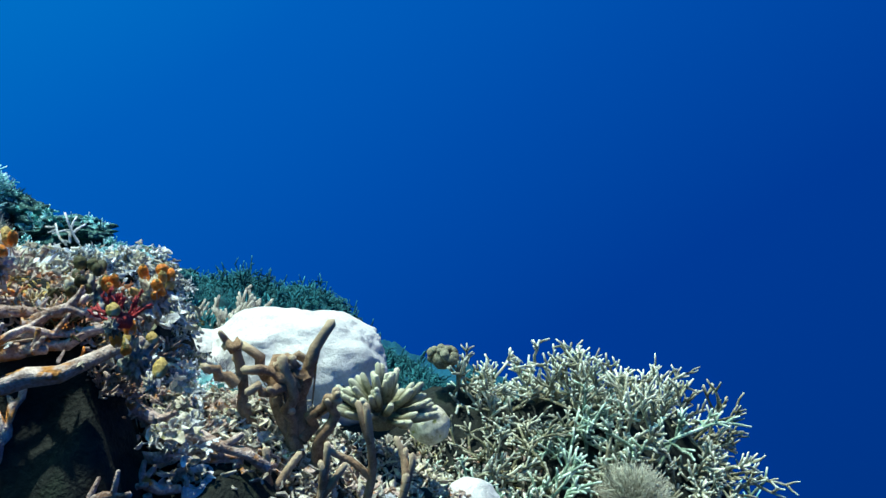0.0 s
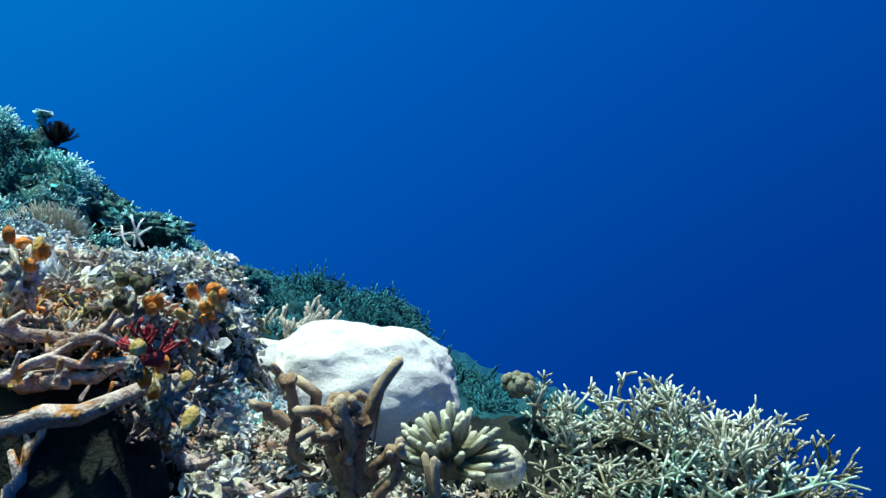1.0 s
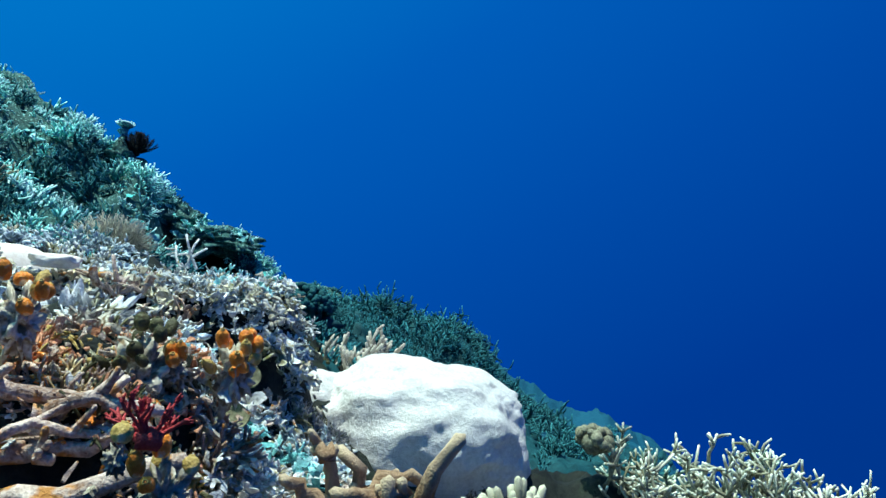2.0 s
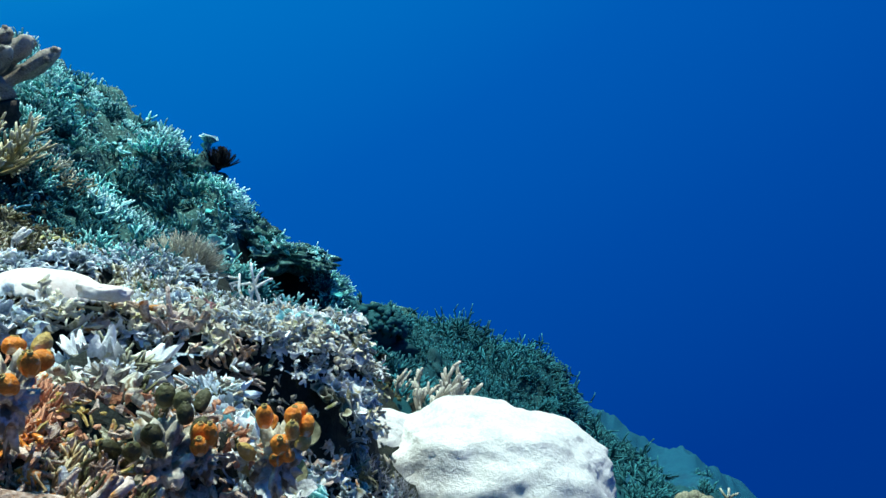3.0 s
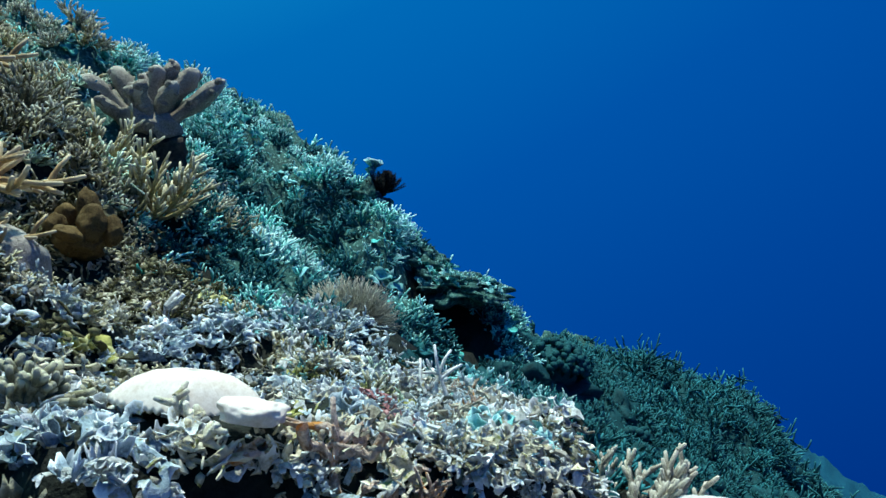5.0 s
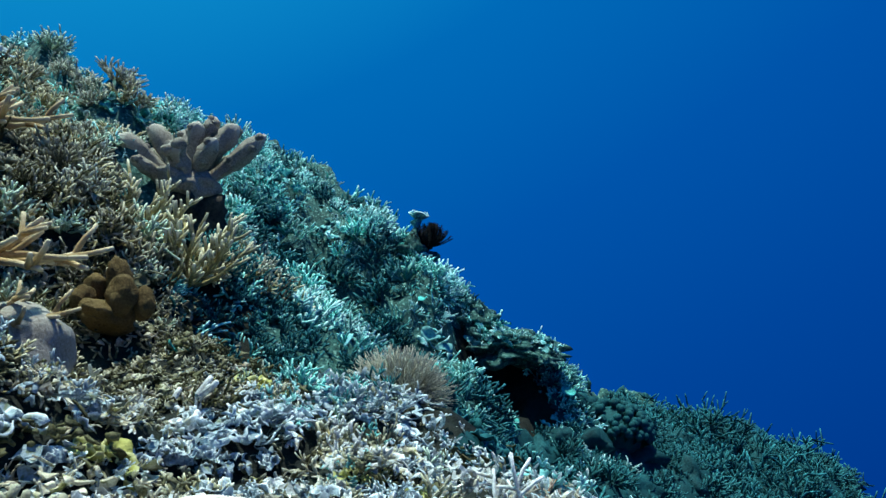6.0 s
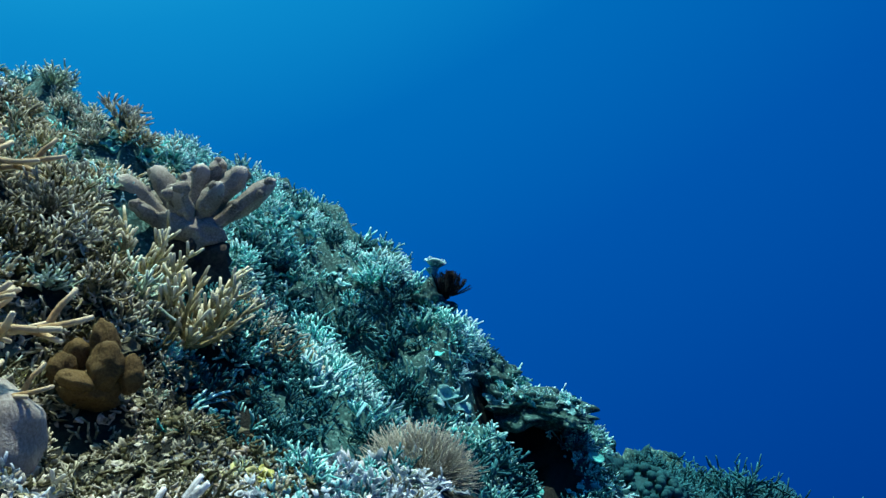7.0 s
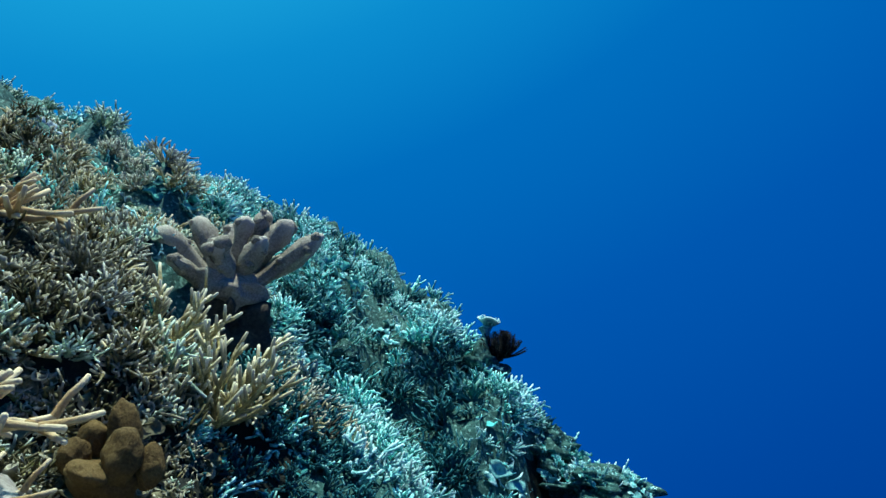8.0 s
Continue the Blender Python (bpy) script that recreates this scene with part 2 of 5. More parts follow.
    z += 0.05 * noise.noise((x * 7, y * 7, 11.0)) + 0.045 * noise.noise((x * 15, y * 15, 13.0))
    return z


def slope(x, y, d=0.08):
    return Vector((height(x - d, y) - height(x + d, y), height(x, y - d) - height(x, y + d), 2 * d)).normalized()


def axis(lo, hi, stepped, far):
    vals = list(np.arange(lo, hi, stepped))
    s, a = stepped, vals[0]
    low = []
    while a > lo - far:
        s *= 1.25
        a -= s
        low.append(a)
    s, b = stepped, vals[-1]
    while b < hi + far:
        s *= 1.25
        b += s
        vals.append(b)
    return low[::-1] + vals


def mesh_from(name, verts, faces, mat, growth=None, smooth=True, crisp=False):
    me = bpy.data.meshes.new(name)
    me.from_pydata([tuple(v) for v in verts], [], faces)
    me.materials.append(mat)
    if smooth:
        me.polygons.foreach_set("use_smooth", [True] * len(me.polygons))
    if crisp:
        me.set_sharp_from_angle(angle=radians(78))
    if growth is not None:
        me.attributes.new("growth", "FLOAT", "POINT").data.foreach_set("value", [float(g) for g in growth])
    me.update()
    return me


def build_ground():
    xs, ys = axis(-7.0, 2.3, 0.045, 45.0), axis(0.9, 9.4, 0.045, 45.0)
    verts = [(x, y, max(-40.0, height(x, y, True))) for y in ys for x in xs]
    w = len(xs)
    faces = [(j * w + i, j * w + i + 1, (j + 1) * w + i + 1, (j + 1) * w + i) for j in range(len(ys) - 1) for i in range(w - 1)]
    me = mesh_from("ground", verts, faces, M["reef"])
    me.materials.append(M["algae"])         # blue-green base colour stands in for water haze over the outer slope
    # darker and bluer farther out: haze and the hollow's shade put into colour
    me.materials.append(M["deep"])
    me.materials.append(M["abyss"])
    # near-black faces within the first circle paint the shade under the ledge
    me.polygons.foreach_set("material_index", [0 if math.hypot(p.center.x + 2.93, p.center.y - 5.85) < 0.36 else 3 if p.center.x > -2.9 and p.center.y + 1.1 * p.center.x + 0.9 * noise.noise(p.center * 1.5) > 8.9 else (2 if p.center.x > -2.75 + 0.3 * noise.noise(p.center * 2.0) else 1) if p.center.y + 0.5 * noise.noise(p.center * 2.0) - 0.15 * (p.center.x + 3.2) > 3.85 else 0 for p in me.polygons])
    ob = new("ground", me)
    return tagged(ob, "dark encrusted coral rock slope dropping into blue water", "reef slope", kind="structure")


build_ground()


def overhang():
    """The lip of the near outcrop: a slab of old reef over a black hollow."""
    d, x0, y0, nx, ny = 0.02, -1.75, 1.44, 68, 38
    cell = lambda i, j: (x0 + d * i, y0 + d * j)
    keep = {(i, j) for i in range(nx) for j in range(ny) if height(*cell(i + 0.5, j + 0.5)) > 1.5 and height(*cell(i + 0.5, j + 0.5)) - height(*cell(i + 0.5, j + 0.5), True) > 0.03}
    verts, faces, at = [], [], {}

    def vert(i, j, low):
        if (i, j, low) not in at:
            x, y = cell(i, j)
            z = height(x, y) if not low else height(x, y) - 0.10 - 0.05 * noise.noise((x * 6, y * 6, 4.0))
            at[i, j, low] = len(verts)
            verts.append((x + 0.012 * noise.noise((x * 30, y * 30, 1.0)), y + 0.012 * noise.noise((x * 30, y * 30, 8.0)), z))
        return at[i, j, low]

    for i, j in sorted(keep):
        a, b_, c_, d_ = (i, j), (i + 1, j), (i + 1, j + 1), (i, j + 1)
        faces.append(tuple(vert(*q, False) for q in (a, b_, c_, d_)))
        faces.append(tuple(vert(*q, True) for q in (d_, c_, b_, a)))
        for (u, v), nb in (((a, b_), (i, j - 1)), ((b_, c_), (i + 1, j)), ((c_, d_), (i, j + 1)), ((d_, a), (i - 1, j))):
            if nb not in keep:
                faces.append((vert(*u, False), vert(*u, True), vert(*v, True), vert(*v, False)))
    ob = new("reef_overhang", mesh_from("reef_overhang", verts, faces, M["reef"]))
    tagged(ob, "dark overhanging slab of old reef above a black hollow", "reef overhang", kind="structure")


overhang()

# ---------------------------------------------------------------- shape makers


class Shape:
    """Collects tubes, sheets and lumps into one mesh."""

    def __init__(self):
        self.v, self.f, self.g, self.crisp = [], [], [], False

    def tube(self, pts, radii, sides=6, tip=True, rough=0.0, seed=0, tipfrom=0.45, bluntness=0.0, join=None):
        pts = [Vector(p) for p in pts]
        n, base = len(pts), len(self.v)
        if join is not None and base:       # grown together with the rest of the colony
            self.f.append((join, base, base + 1))
        way = (pts[1] - pts[0]).normalized()
        side = way.orthogonal().normalized()
        for i, p in enumerate(pts):
            way = (pts[min(i + 1, n - 1)] - pts[max(i - 1, 0)]).normalized()
            side = (side - way * side.dot(way)).normalized()
            up = way.cross(side)
            for k in range(sides):
                a = 2 * math.pi * k / sides
                q = side * math.cos(a) + up * math.sin(a)
                r = radii[i]
                if rough:
                    s = p * 26 + q * 1.3 + Vector((seed, 0, 0))
                    r *= 1 + rough * noise.noise(s) + 0.6 * rough * noise.noise(s * 2.6)
                self.v.append(p + q * r)
                self.g.append(max(0.0, (i / (n - 1) - tipfrom) / (1 - tipfrom)) if tip else 0.0)
        for i in range(n - 1):
            for k in range(sides):
                a, b = base + i * sides + k, base + i * sides + (k + 1) % sides
                self.f.append((a, b, b + sides, a + sides))
        self.v.append(pts[-1] + way * radii[-1] * (0.5 + bluntness))
        self.g.append(1.0 if tip else 0.0)
        last = base + (n - 1) * sides
        for k in range(sides):
            self.f.append((last + k, last + (k + 1) % sides, len(self.v) - 1))

    def sheet(self, grid, thick, growth=True, join=None):
        """A thin plate over a grid of points, with both faces and its edges."""
        self.crisp = True
        nu, nv, base = len(grid), len(grid[0]), len(self.v)
        nor = []
        if join is not None and base:
            self.f.append((join, base, base + nu * nv))
        for i in range(nu):
            for j in range(nv):
                a = grid[min(i + 1, nu - 1)][j] - grid[max(i - 1, 0)][j]
                b = grid[i][min(j + 1, nv - 1)] - grid[i][max(j - 1, 0)]
                c = a.cross(b)
                nor.append(c.normalized() if c.length > 1e-9 else Vector((0, 0, 1)))
        for s in (0.5, -0.5):
            for i in range(nu):
                for j in range(nv):
                    self.v.append(grid[i][j] + nor[i * nv + j] * thick * s)
                    self.g.append(max(0.0, j / (nv - 1) * 2 - 1) if growth else 0.0)
        o = nu * nv
        for i in range(nu - 1):
            for j in range(nv - 1):
                a = base + i * nv + j
                self.f.append((a, a + nv, a + nv + 1, a + 1))
                self.f.append((o + a, o + a + 1, o + a + nv + 1, o + a + nv))
        edge = [i * nv for i in range(nu)] + [(nu - 1) * nv + j for j in range(1, nv)]
        edge += [i * nv + nv - 1 for i in range(nu - 2, -1, -1)] + [j for j in range(nv - 2, 0, -1)]
        for k in range(len(edge)):
            a, b = base + edge[k], base + edge[(k + 1) % len(edge)]
            self.f.append((a, a + o, b + o, b))

    def lump(self, centre, size, detail=2, rough=0.25, freq=3.0, seed=0.0, bumps=0.0, squash=None, join=None):
        bm = bmesh.new()
        bmesh.ops.create_icosphere(bm, subdivisions=detail, radius=1.0)
        base = len(self.v)
        if join is not None and base:
            self.f.append((join, base, base + 1))
        off = Vector((seed * 3.1, seed * 1.7, seed))
        for v in bm.verts:
            q = v.co.normalized()
            r = 1 + rough * noise.noise(q * freq * 0.5 + off) + 0.5 * rough * noise.noise(q * freq + off)
            if bumps:
                r += bumps * (0.5 - noise.voronoi(q * freq * 1.8 + off)[0][0])
            p = Vector((q.x * size[0], q.y * size[1], q.z * size[2])) * r
            if squash and p.z < squash:
                p.z = squash + (p.z - squash) * 0.2
            self.v.append(Vector(centre) + p)
            self.g.append(0.0)
        self.f += [tuple(base + v.index for v in f.verts) for f in bm.faces]
        bm.free()

    def mesh(self, name, mat, smooth=True):
        return mesh_from(name, self.v, self.f, mat, self.g, smooth, self.crisp)


def part(name, shape, mat, parent, label=""):
    ob = new(name, shape.mesh(name, mat))
    ob.parent = parent
    return tagged(ob, label)


def rnd(seed):
    return random.Random(seed)


def cone_way(r, up, spread):
    a = r.uniform(0, 2 * math.pi)
    s = spread * math.sqrt(r.random())
    v = Vector((math.sin(s) * math.cos(a), math.sin(s) * math.sin(a), math.cos(s)))
    return (up.to_track_quat("Z", "Y") @ v).normalized()


def grow(shape, r, p, way, length, radius, depth, kink=0.25, lift=0.15, fork=(2, 3), angle=(0.5, 1.0), shrink=0.62, taper=0.7, sides=6, segs=4, rough=0.0, blunt=0.0, join=0):
    """A branch that bends on its way and sends out side branches."""
    pts, rad, w = [p.copy()], [radius], way.copy()
    for i in range(segs):
        w = (w + Vector((r.gauss(0, kink), r.gauss(0, kink), r.gauss(0, kink) + lift))).normalized()
        pts.append(pts[-1] + w * length / segs)
        rad.append(radius * (1 - (1 - taper) * (i + 1) / segs))
    first = len(shape.v)
    shape.tube(pts, rad, sides, rough=rough, seed=r.random() * 50, bluntness=blunt, join=join)
    if depth > 0:
        for _ in range(r.randint(*fork)):
            i = r.randint(1, segs - 1) if segs > 1 else 0
            q = pts[i].lerp(pts[i + 1], r.random())
            d = (pts[i + 1] - pts[i]).normalized()
            a = r.uniform(*angle)
            out = cone_way(r, d, 0.01)
            turn = d.orthogonal().normalized()
            turn.rotate(Matrix.Rotation(r.uniform(0, 6.28), 3, d))
            out = (d * math.cos(a) + turn * math.sin(a)).normalized()
            if out.z < -0.25:
                out.z *= -0.4
            grow(shape, r, q, out.normalized(), length * shrink * r.uniform(0.75, 1.2), radius * 0.85, depth - 1, kink, lift, fork, angle, shrink, taper, sides, max(2, segs - 1), rough, blunt, first + i * sides)


def staghorn(seed, stems=9, length=0.26, radius=0.0112, spread=1.5, depth=2, sides=5, split=False, kink=0.2):
    """Open thicket of cylindrical branches; split: one shape for each main branch."""
    s, r, out = Shape(), rnd(seed), []
    for _ in range(stems):
        w = cone_way(r, Vector((0, 0, 1)), spread)
        p = Vector((r.gauss(0, 0.05), r.gauss(0, 0.05), -0.03))
        grow(s, r, p, w, length * r.uniform(0.7, 1.3), radius, depth, kink, 0.03, (2, 4), (0.6, 1.25), 0.5, 0.62, sides, 4)
        if split:
            out.append(s)
            s = Shape()
    return out or s


def bushy(seed, stems=34, length=0.15, radius=0.0085, spread=1.35, sides=5, split=False, depth=1, kink=0.2, fork=(2, 4)):
    s, r, out = Shape(), rnd(seed), []
    for k in range(stems):
        w = cone_way(r, Vector((0, 0, 1)), spread)
        grow(s, r, w * 0.03 + Vector((0, 0, -0.02)), w, length * r.uniform(0.7, 1.1), radius, depth, kink, 0.14, fork, (0.4, 0.9), 0.52, 0.7, sides, 3)
        if split and k % 4 == 3:
            out.append(s)
            s = Shape()
    return out or s


def ruffles(seed, count=13, size=0.037, thick=0.0024, nu=17, nv=3, reach=0.10, split=False):
    """A clump of thin leaves: folded ribbons that wind and lean outwards, and a few small lobed plates among them."""
    s, r, out = Shape(), rnd(seed), []
    for c in range(count):
        bear = r.uniform(0, 6.28)
        far = reach * math.sqrt(r.random())
        o = Vector((math.cos(bear) * far, math.sin(bear) * far, 0.035 - 3.0 * far * far + r.uniform(-0.025, 0.02)))
        grid = []
        if c % 4 < 3:
            head, turn, run = r.uniform(0, 6.28), r.gauss(0, 0.22), size * r.uniform(0.19, 0.30)
            tall, lean, ph = size * r.uniform(0.6, 1.25), r.gauss(0.7, 0.45), r.uniform(0, 6.28)
            p = o.copy()
            for i in range(nu):
                side = Vector((-math.sin(head), math.cos(head), 0))
                high = tall * (1 + 0.28 * math.sin(i * 0.9 + ph) + r.uniform(-0.12, 0.16)) * (0.45 if i in (0, nu - 1) else 1.0)
                le = lean + 0.45 * math.sin(i * 0.7 + ph * 2)
                grid.append([p + side * (high * q * math.sin(le * (0.4 + q))) + Vector((0, 0, high * q * math.cos(le * (0.4 + q)) - 0.012)) for q in (0.0, 0.55, 1.0)][:nv] if nv == 3 else
                            [p + side * (high * j / (nv - 1) * math.sin(le)) + Vector((0, 0, high * j / (nv - 1) * math.cos(le) - 0.012)) for j in range(nv)])
                p = p + Vector((math.cos(head), math.sin(head), r.gauss(0, 0.12))) * run
                head += turn + 0.6 * math.sin(i * 0.8 + ph)
        else:
            tilt = Euler((r.gauss(0, 0.35), r.gauss(0, 0.35), r.uniform(0, 6.28))).to_matrix()
            big, long, curl, p1, p2 = size * r.uniform(0.6, 1.1), r.uniform(0.8, 1.6), r.gauss(0.3, 0.3), r.uniform(0, 6.28), r.uniform(0, 6.28)
            for i in range(7):
                row = []
                for j in range(5):
                    u, v = i / 3 - 1, j / 2 - 1
                    x, y = u * math.sqrt(1 - v * v / 2), v * math.sqrt(1 - u * u / 2)
                    a, d = math.atan2(y, x), math.hypot(x, y)
                    e = 1 + 0.2 * d * math.sin(3 * a + p1)
                    row.append(o + tilt @ Vector((x * e * long, y * e, curl * d * d + 0.3 * d * d * math.sin(3 * a + p2))) * big)
                grid.append(row)
        s.sheet(grid, thick, growth=c % 4 < 3, join=0)
        if split:
            out.append(s)
            s = Shape()
    return out or s


def blades(seed, count=13, size=0.06, thick=0.004, nu=6, nv=4, reach=0.07, split=False):
    """A tuft of thin fan-shaped blades that rise, fold and curl outwards, with notched rims."""
    s, r, out = Shape(), rnd(seed), []
    for c in range(count):
        bear = r.uniform(0, 6.28)
        far = reach * math.sqrt(r.random())
        o = Vector((math.cos(bear) * far, math.sin(bear) * far, -0.005 - 1.5 * far * far))
        rise, big = r.uniform(0.15, 1.35), size * r.uniform(0.55, 1.25)
        curl, wide, fold = r.gauss(-0.8, 1.0), r.uniform(0.35, 0.8), r.gauss(0, 0.35)
        ph, lobes = r.uniform(0, 6.28), r.choice((2, 3, 4))
        bear += r.gauss(0, 0.7)
        out_, side = Vector((math.cos(bear), math.sin(bear), 0)), Vector((-math.sin(bear), math.cos(bear), 0))
        grid = []
        for i in range(nu):
            row, u = [], 2 * i / (nu - 1) - 1
            e, d_, z_ = rise, 0.0, 0.0
            notch = (1 - 0.3 * u ** 4) * (1 + 0.2 * math.sin(lobes * u * 2.2 + ph))
            for j in range(nv):
                q = j / (nv - 1)
                hw = wide * (0.35 + 0.65 * q ** 0.7) * (1 - 0.45 * max(0.0, q - 0.6) / 0.4) * big
                row.append(o + side * (u * hw) + out_ * (d_ * big) + Vector((0, 0, z_ * big + hw * (fold * (u * u) + 0.34 * q * math.sin(4.0 * u + ph)))))
                d_ += math.cos(e) / (nv - 1) * notch
                z_ += math.sin(e) / (nv - 1) * notch
                e += curl / (nv - 1)
            grid.append(row)
        s.sheet(grid, thick, join=0)
        if split:
            out.append(s)
            s = Shape()
    return out or s


def fronds(seed, count=13, size=0.08, thick=0.0028, reach=0.085, split=False):
    """A clump of flat forking fronds: each a narrow blade that parts into blunt finger-like lobes."""
    s, r, out = Shape(), rnd(seed), []

    def lobe(p, way, side, ln, w0, w1, bend, left):
        n, grid, q, d = way.cross(side).normalized(), [[], [], []], p.copy(), way.copy()
        first = len(s.v)
        for j in range(4):
            w = (w0 + (w1 - w0) * j / 3) * (0.55 if j == 3 and not left else 1.0)
            for i, u in enumerate((-1, 0, 1)):
                grid[i].append(q + side * (u * w * r.uniform(0.8, 1.2)) + n * (0.22 * w * u * u * math.copysign(1, bend)) + d * (0.25 * w if j == 3 and not u else 0.0))
            q = q + d * ln / 3
            d = (d + n * bend / 3 + side * r.gauss(0, 0.08)).normalized()
        s.sheet(grid, thick, growth=not left, join=0)
        if left:
            for a in ((-0.55, 0.5) if r.random() < 0.6 else (-0.75, 0.0, 0.7)):
                a += r.gauss(0, 0.15)
                w = (d * math.cos(a) + side * math.sin(a) + n * r.gauss(0, 0.3)).normalized()
                t_ = (side - w * side.dot(w)).normalized()
                lobe(q - d * ln * 0.12, w, t_, ln * r.uniform(0.55, 0.95), w1 * 0.8, w1 * r.uniform(0.5, 0.85), bend + r.gauss(0, 0.5), left - 1)
        return first

    for c in range(count):
        bear, far = r.uniform(0, 6.28), reach * math.sqrt(r.random())
        o = Vector((math.cos(bear) * far, math.sin(bear) * far, -0.012 - 1.5 * far * far))
        rise, bear = r.uniform(0.2, 1.45), bear + r.gauss(0, 0.8)
        way = Vector((math.cos(bear) * math.cos(rise), math.sin(bear) * math.cos(rise), math.sin(rise)))
        side = Vector((-math.sin(bear), math.cos(bear), r.gauss(0, 0.4)))
        side = (side - way * side.dot(way)).normalized()
        big = size * r.uniform(0.6, 1.2)
        lobe(o, way, side, big * 0.6, big * 0.11, big * 0.15, r.gauss(-0.3, 0.6), 2 if r.random() < 0.5 else 1)
        if split:
            out.append(s)
            s = Shape()
    return out or s


def antlers(seed, stems=13, length=0.23, radius=0.0105, spread=1.35, split=False, sides=6):
    """Stout stems that bow upwards and carry rows of short upright branchlets."""
    s, r, out = Shape(), rnd(seed), []
    for k in range(stems):
        w = cone_way(r, Vector((0, 0, 1)), spread)
        pts, rad, n = [w * 0.02 - Vector((0, 0, 0.03))], [radius], 6
        ln = length * r.uniform(0.75, 1.2)
        for i in range(n):
            w = (w + Vector((r.gauss(0, 0.12), r.gauss(0, 0.12), r.gauss(0.13, 0.1)))).normalized()
            pts.append(pts[-1] + w * ln / n)
            rad.append(radius * (1 - 0.42 * (i + 1) / n))
        first = len(s.v)
        s.tube(pts, rad, sides, tipfrom=0.8, bluntness=0.3, join=0)
        for i in range(1, n + 1):
            for _ in range(r.choice((1, 2, 2))):
                if i == 1 and r.random() < 0.5:
                    continue
                d = (pts[i] - pts[i - 1]).normalized()
                a = d.orthogonal().normalized()
                a.rotate(Matrix.Rotation(r.uniform(0, 6.28), 3, d))
                o = (d * 0.75 + a * 0.8 + Vector((0, 0, 0.45))).normalized()
                p, bl = pts[i - 1].lerp(pts[i], r.random()), length * r.uniform(0.14, 0.32)
                m = p + o * bl * 0.5
                o = (o + Vector((0, 0, 0.25))).normalized()
                s.tube([p, m, m + o * bl * 0.5], [radius * 0.72, radius * 0.64, radius * 0.48], 5, tipfrom=0.4, bluntness=0.3, join=first)
        if split:
            out.append(s)
            s = Shape()
    return out or s


def sticks(seed, count=23, spread=0.17, size=0.05):
    """Broken branch ends, flakes and chips lying in a heap."""
    s, r = Shape(), rnd(seed)
    for i in range(count):
        x, y = r.gauss(0, spread * 0.55), r.gauss(0, spread * 0.55)
        z = 0.05 * math.exp(-(x * x + y * y) / (spread * spread)) + r.uniform(-0.02, 0.03)
        p, kind = Vector((x, y, z)), r.random()
        if kind < 0.5:
            w = Vector((r.gauss(0, 1), r.gauss(0, 1), r.gauss(0, 0.6))).normalized()
            ln, ra = size * r.uniform(0.5, 1.7), r.uniform(0.004, 0.010)
            k = Vector((r.gauss(0, 0.15), r.gauss(0, 0.15), r.gauss(0, 0.15))) * ln
            s.tube([p - w * ln / 2, p + k, p + w * ln / 2], [ra * r.uniform(0.6, 1.2), ra * 1.1, ra * r.uniform(0.4, 0.9)], 4, tip=False)
            if r.random() < 0.4:
                o = cone_way(r, Vector((0, 0, 1)), 1.3)
                s.tube([p + k, p + k + o * ln * 0.4], [ra * 0.9, ra * 0.6], 4, tip=False)
        elif kind < 0.75:
            a, k = Euler((r.gauss(0, 0.7), r.gauss(0, 0.7), r.uniform(0, 6.28))).to_matrix(), size * r.uniform(0.25, 0.6)
            s.sheet([[p + a @ Vector((u * k * r.uniform(0.7, 1.2), v * k * r.uniform(0.5, 1.0), 0.3 * k * u * v)) for v in (-1, 0, 1)] for u in (-1, 0, 1)], 0.006, False)
        else:
            k = size * r.uniform(0.15, 0.4)
            s.lump(p, (k * r.uniform(0.6, 1.4), k * r.uniform(0.6, 1.4), k * 0.8), 1, 1.0, 2.5, r.random() * 40)
    return s


def knobs(seed, count=26, size=0.16, knob=0.045):
    """A dome of crowded round heads."""
    s, r = Shape(), rnd(seed)
    s.lump((0, 0, 0), (size * 0.85, size * 0.85, size * 0.7), 2, 0.15, 3, seed)
    for i in range(count):
        w = cone_way(r, Vector((0, 0, 1)), 1.6)
        k = knob * r.uniform(0.7, 1.2)
        s.lump(Vector((w.x * size, w.y * size, w.z * size * 0.85)), (k, k, k), 2, 0.2, 3, r.random() * 30, join=0)
    return s


def rock(seed, detail=3):
    s = Shape()
    s.lump((0, 0, 0), (0.16, 0.14, 0.11), detail, 0.7, 3.5, seed * 1.3, bumps=0.25)
    return s


def plate(seed, size=0.2):
    """A flat table with stubby nubs on a short stalk."""
    s, r = Shape(), rnd(seed)
    s.tube([(0, 0, -0.12), (0.01, 0, -0.05), (0.02, 0.01, 0.0)], [0.035, 0.03, 0.06], 8, tip=False)
    n = 18
    grid = []
    edge = [size * (1 + 0.22 * r.uniform(-1, 1)) for _ in range(n)]
    for i in range(n + 1):
        a, e = 2 * math.pi * i / n, edge[i % n]
        grid.append([Vector((math.cos(a) * e * q, math.sin(a) * e * q, 0.02 + 0.05 * q * q + 0.012 * math.sin(3 * a + seed))) for q in (0.02, 0.4, 0.7, 0.9, 1.0)])
    s.sheet(grid, 0.014)
    for _ in range(70):
        a, q = r.uniform(0, 6.28), size * math.sqrt(r.random()) * 0.95
        p = Vector((math.cos(a) * q, math.sin(a) * q, 0.02 + 0.05 * (q / size) ** 2))
        s.tube([p, p + Vector((r.gauss(0, 0.006), r.gauss(0, 0.006), r.uniform(0.015, 0.035)))], [0.008, 0.006], 4)
    return s


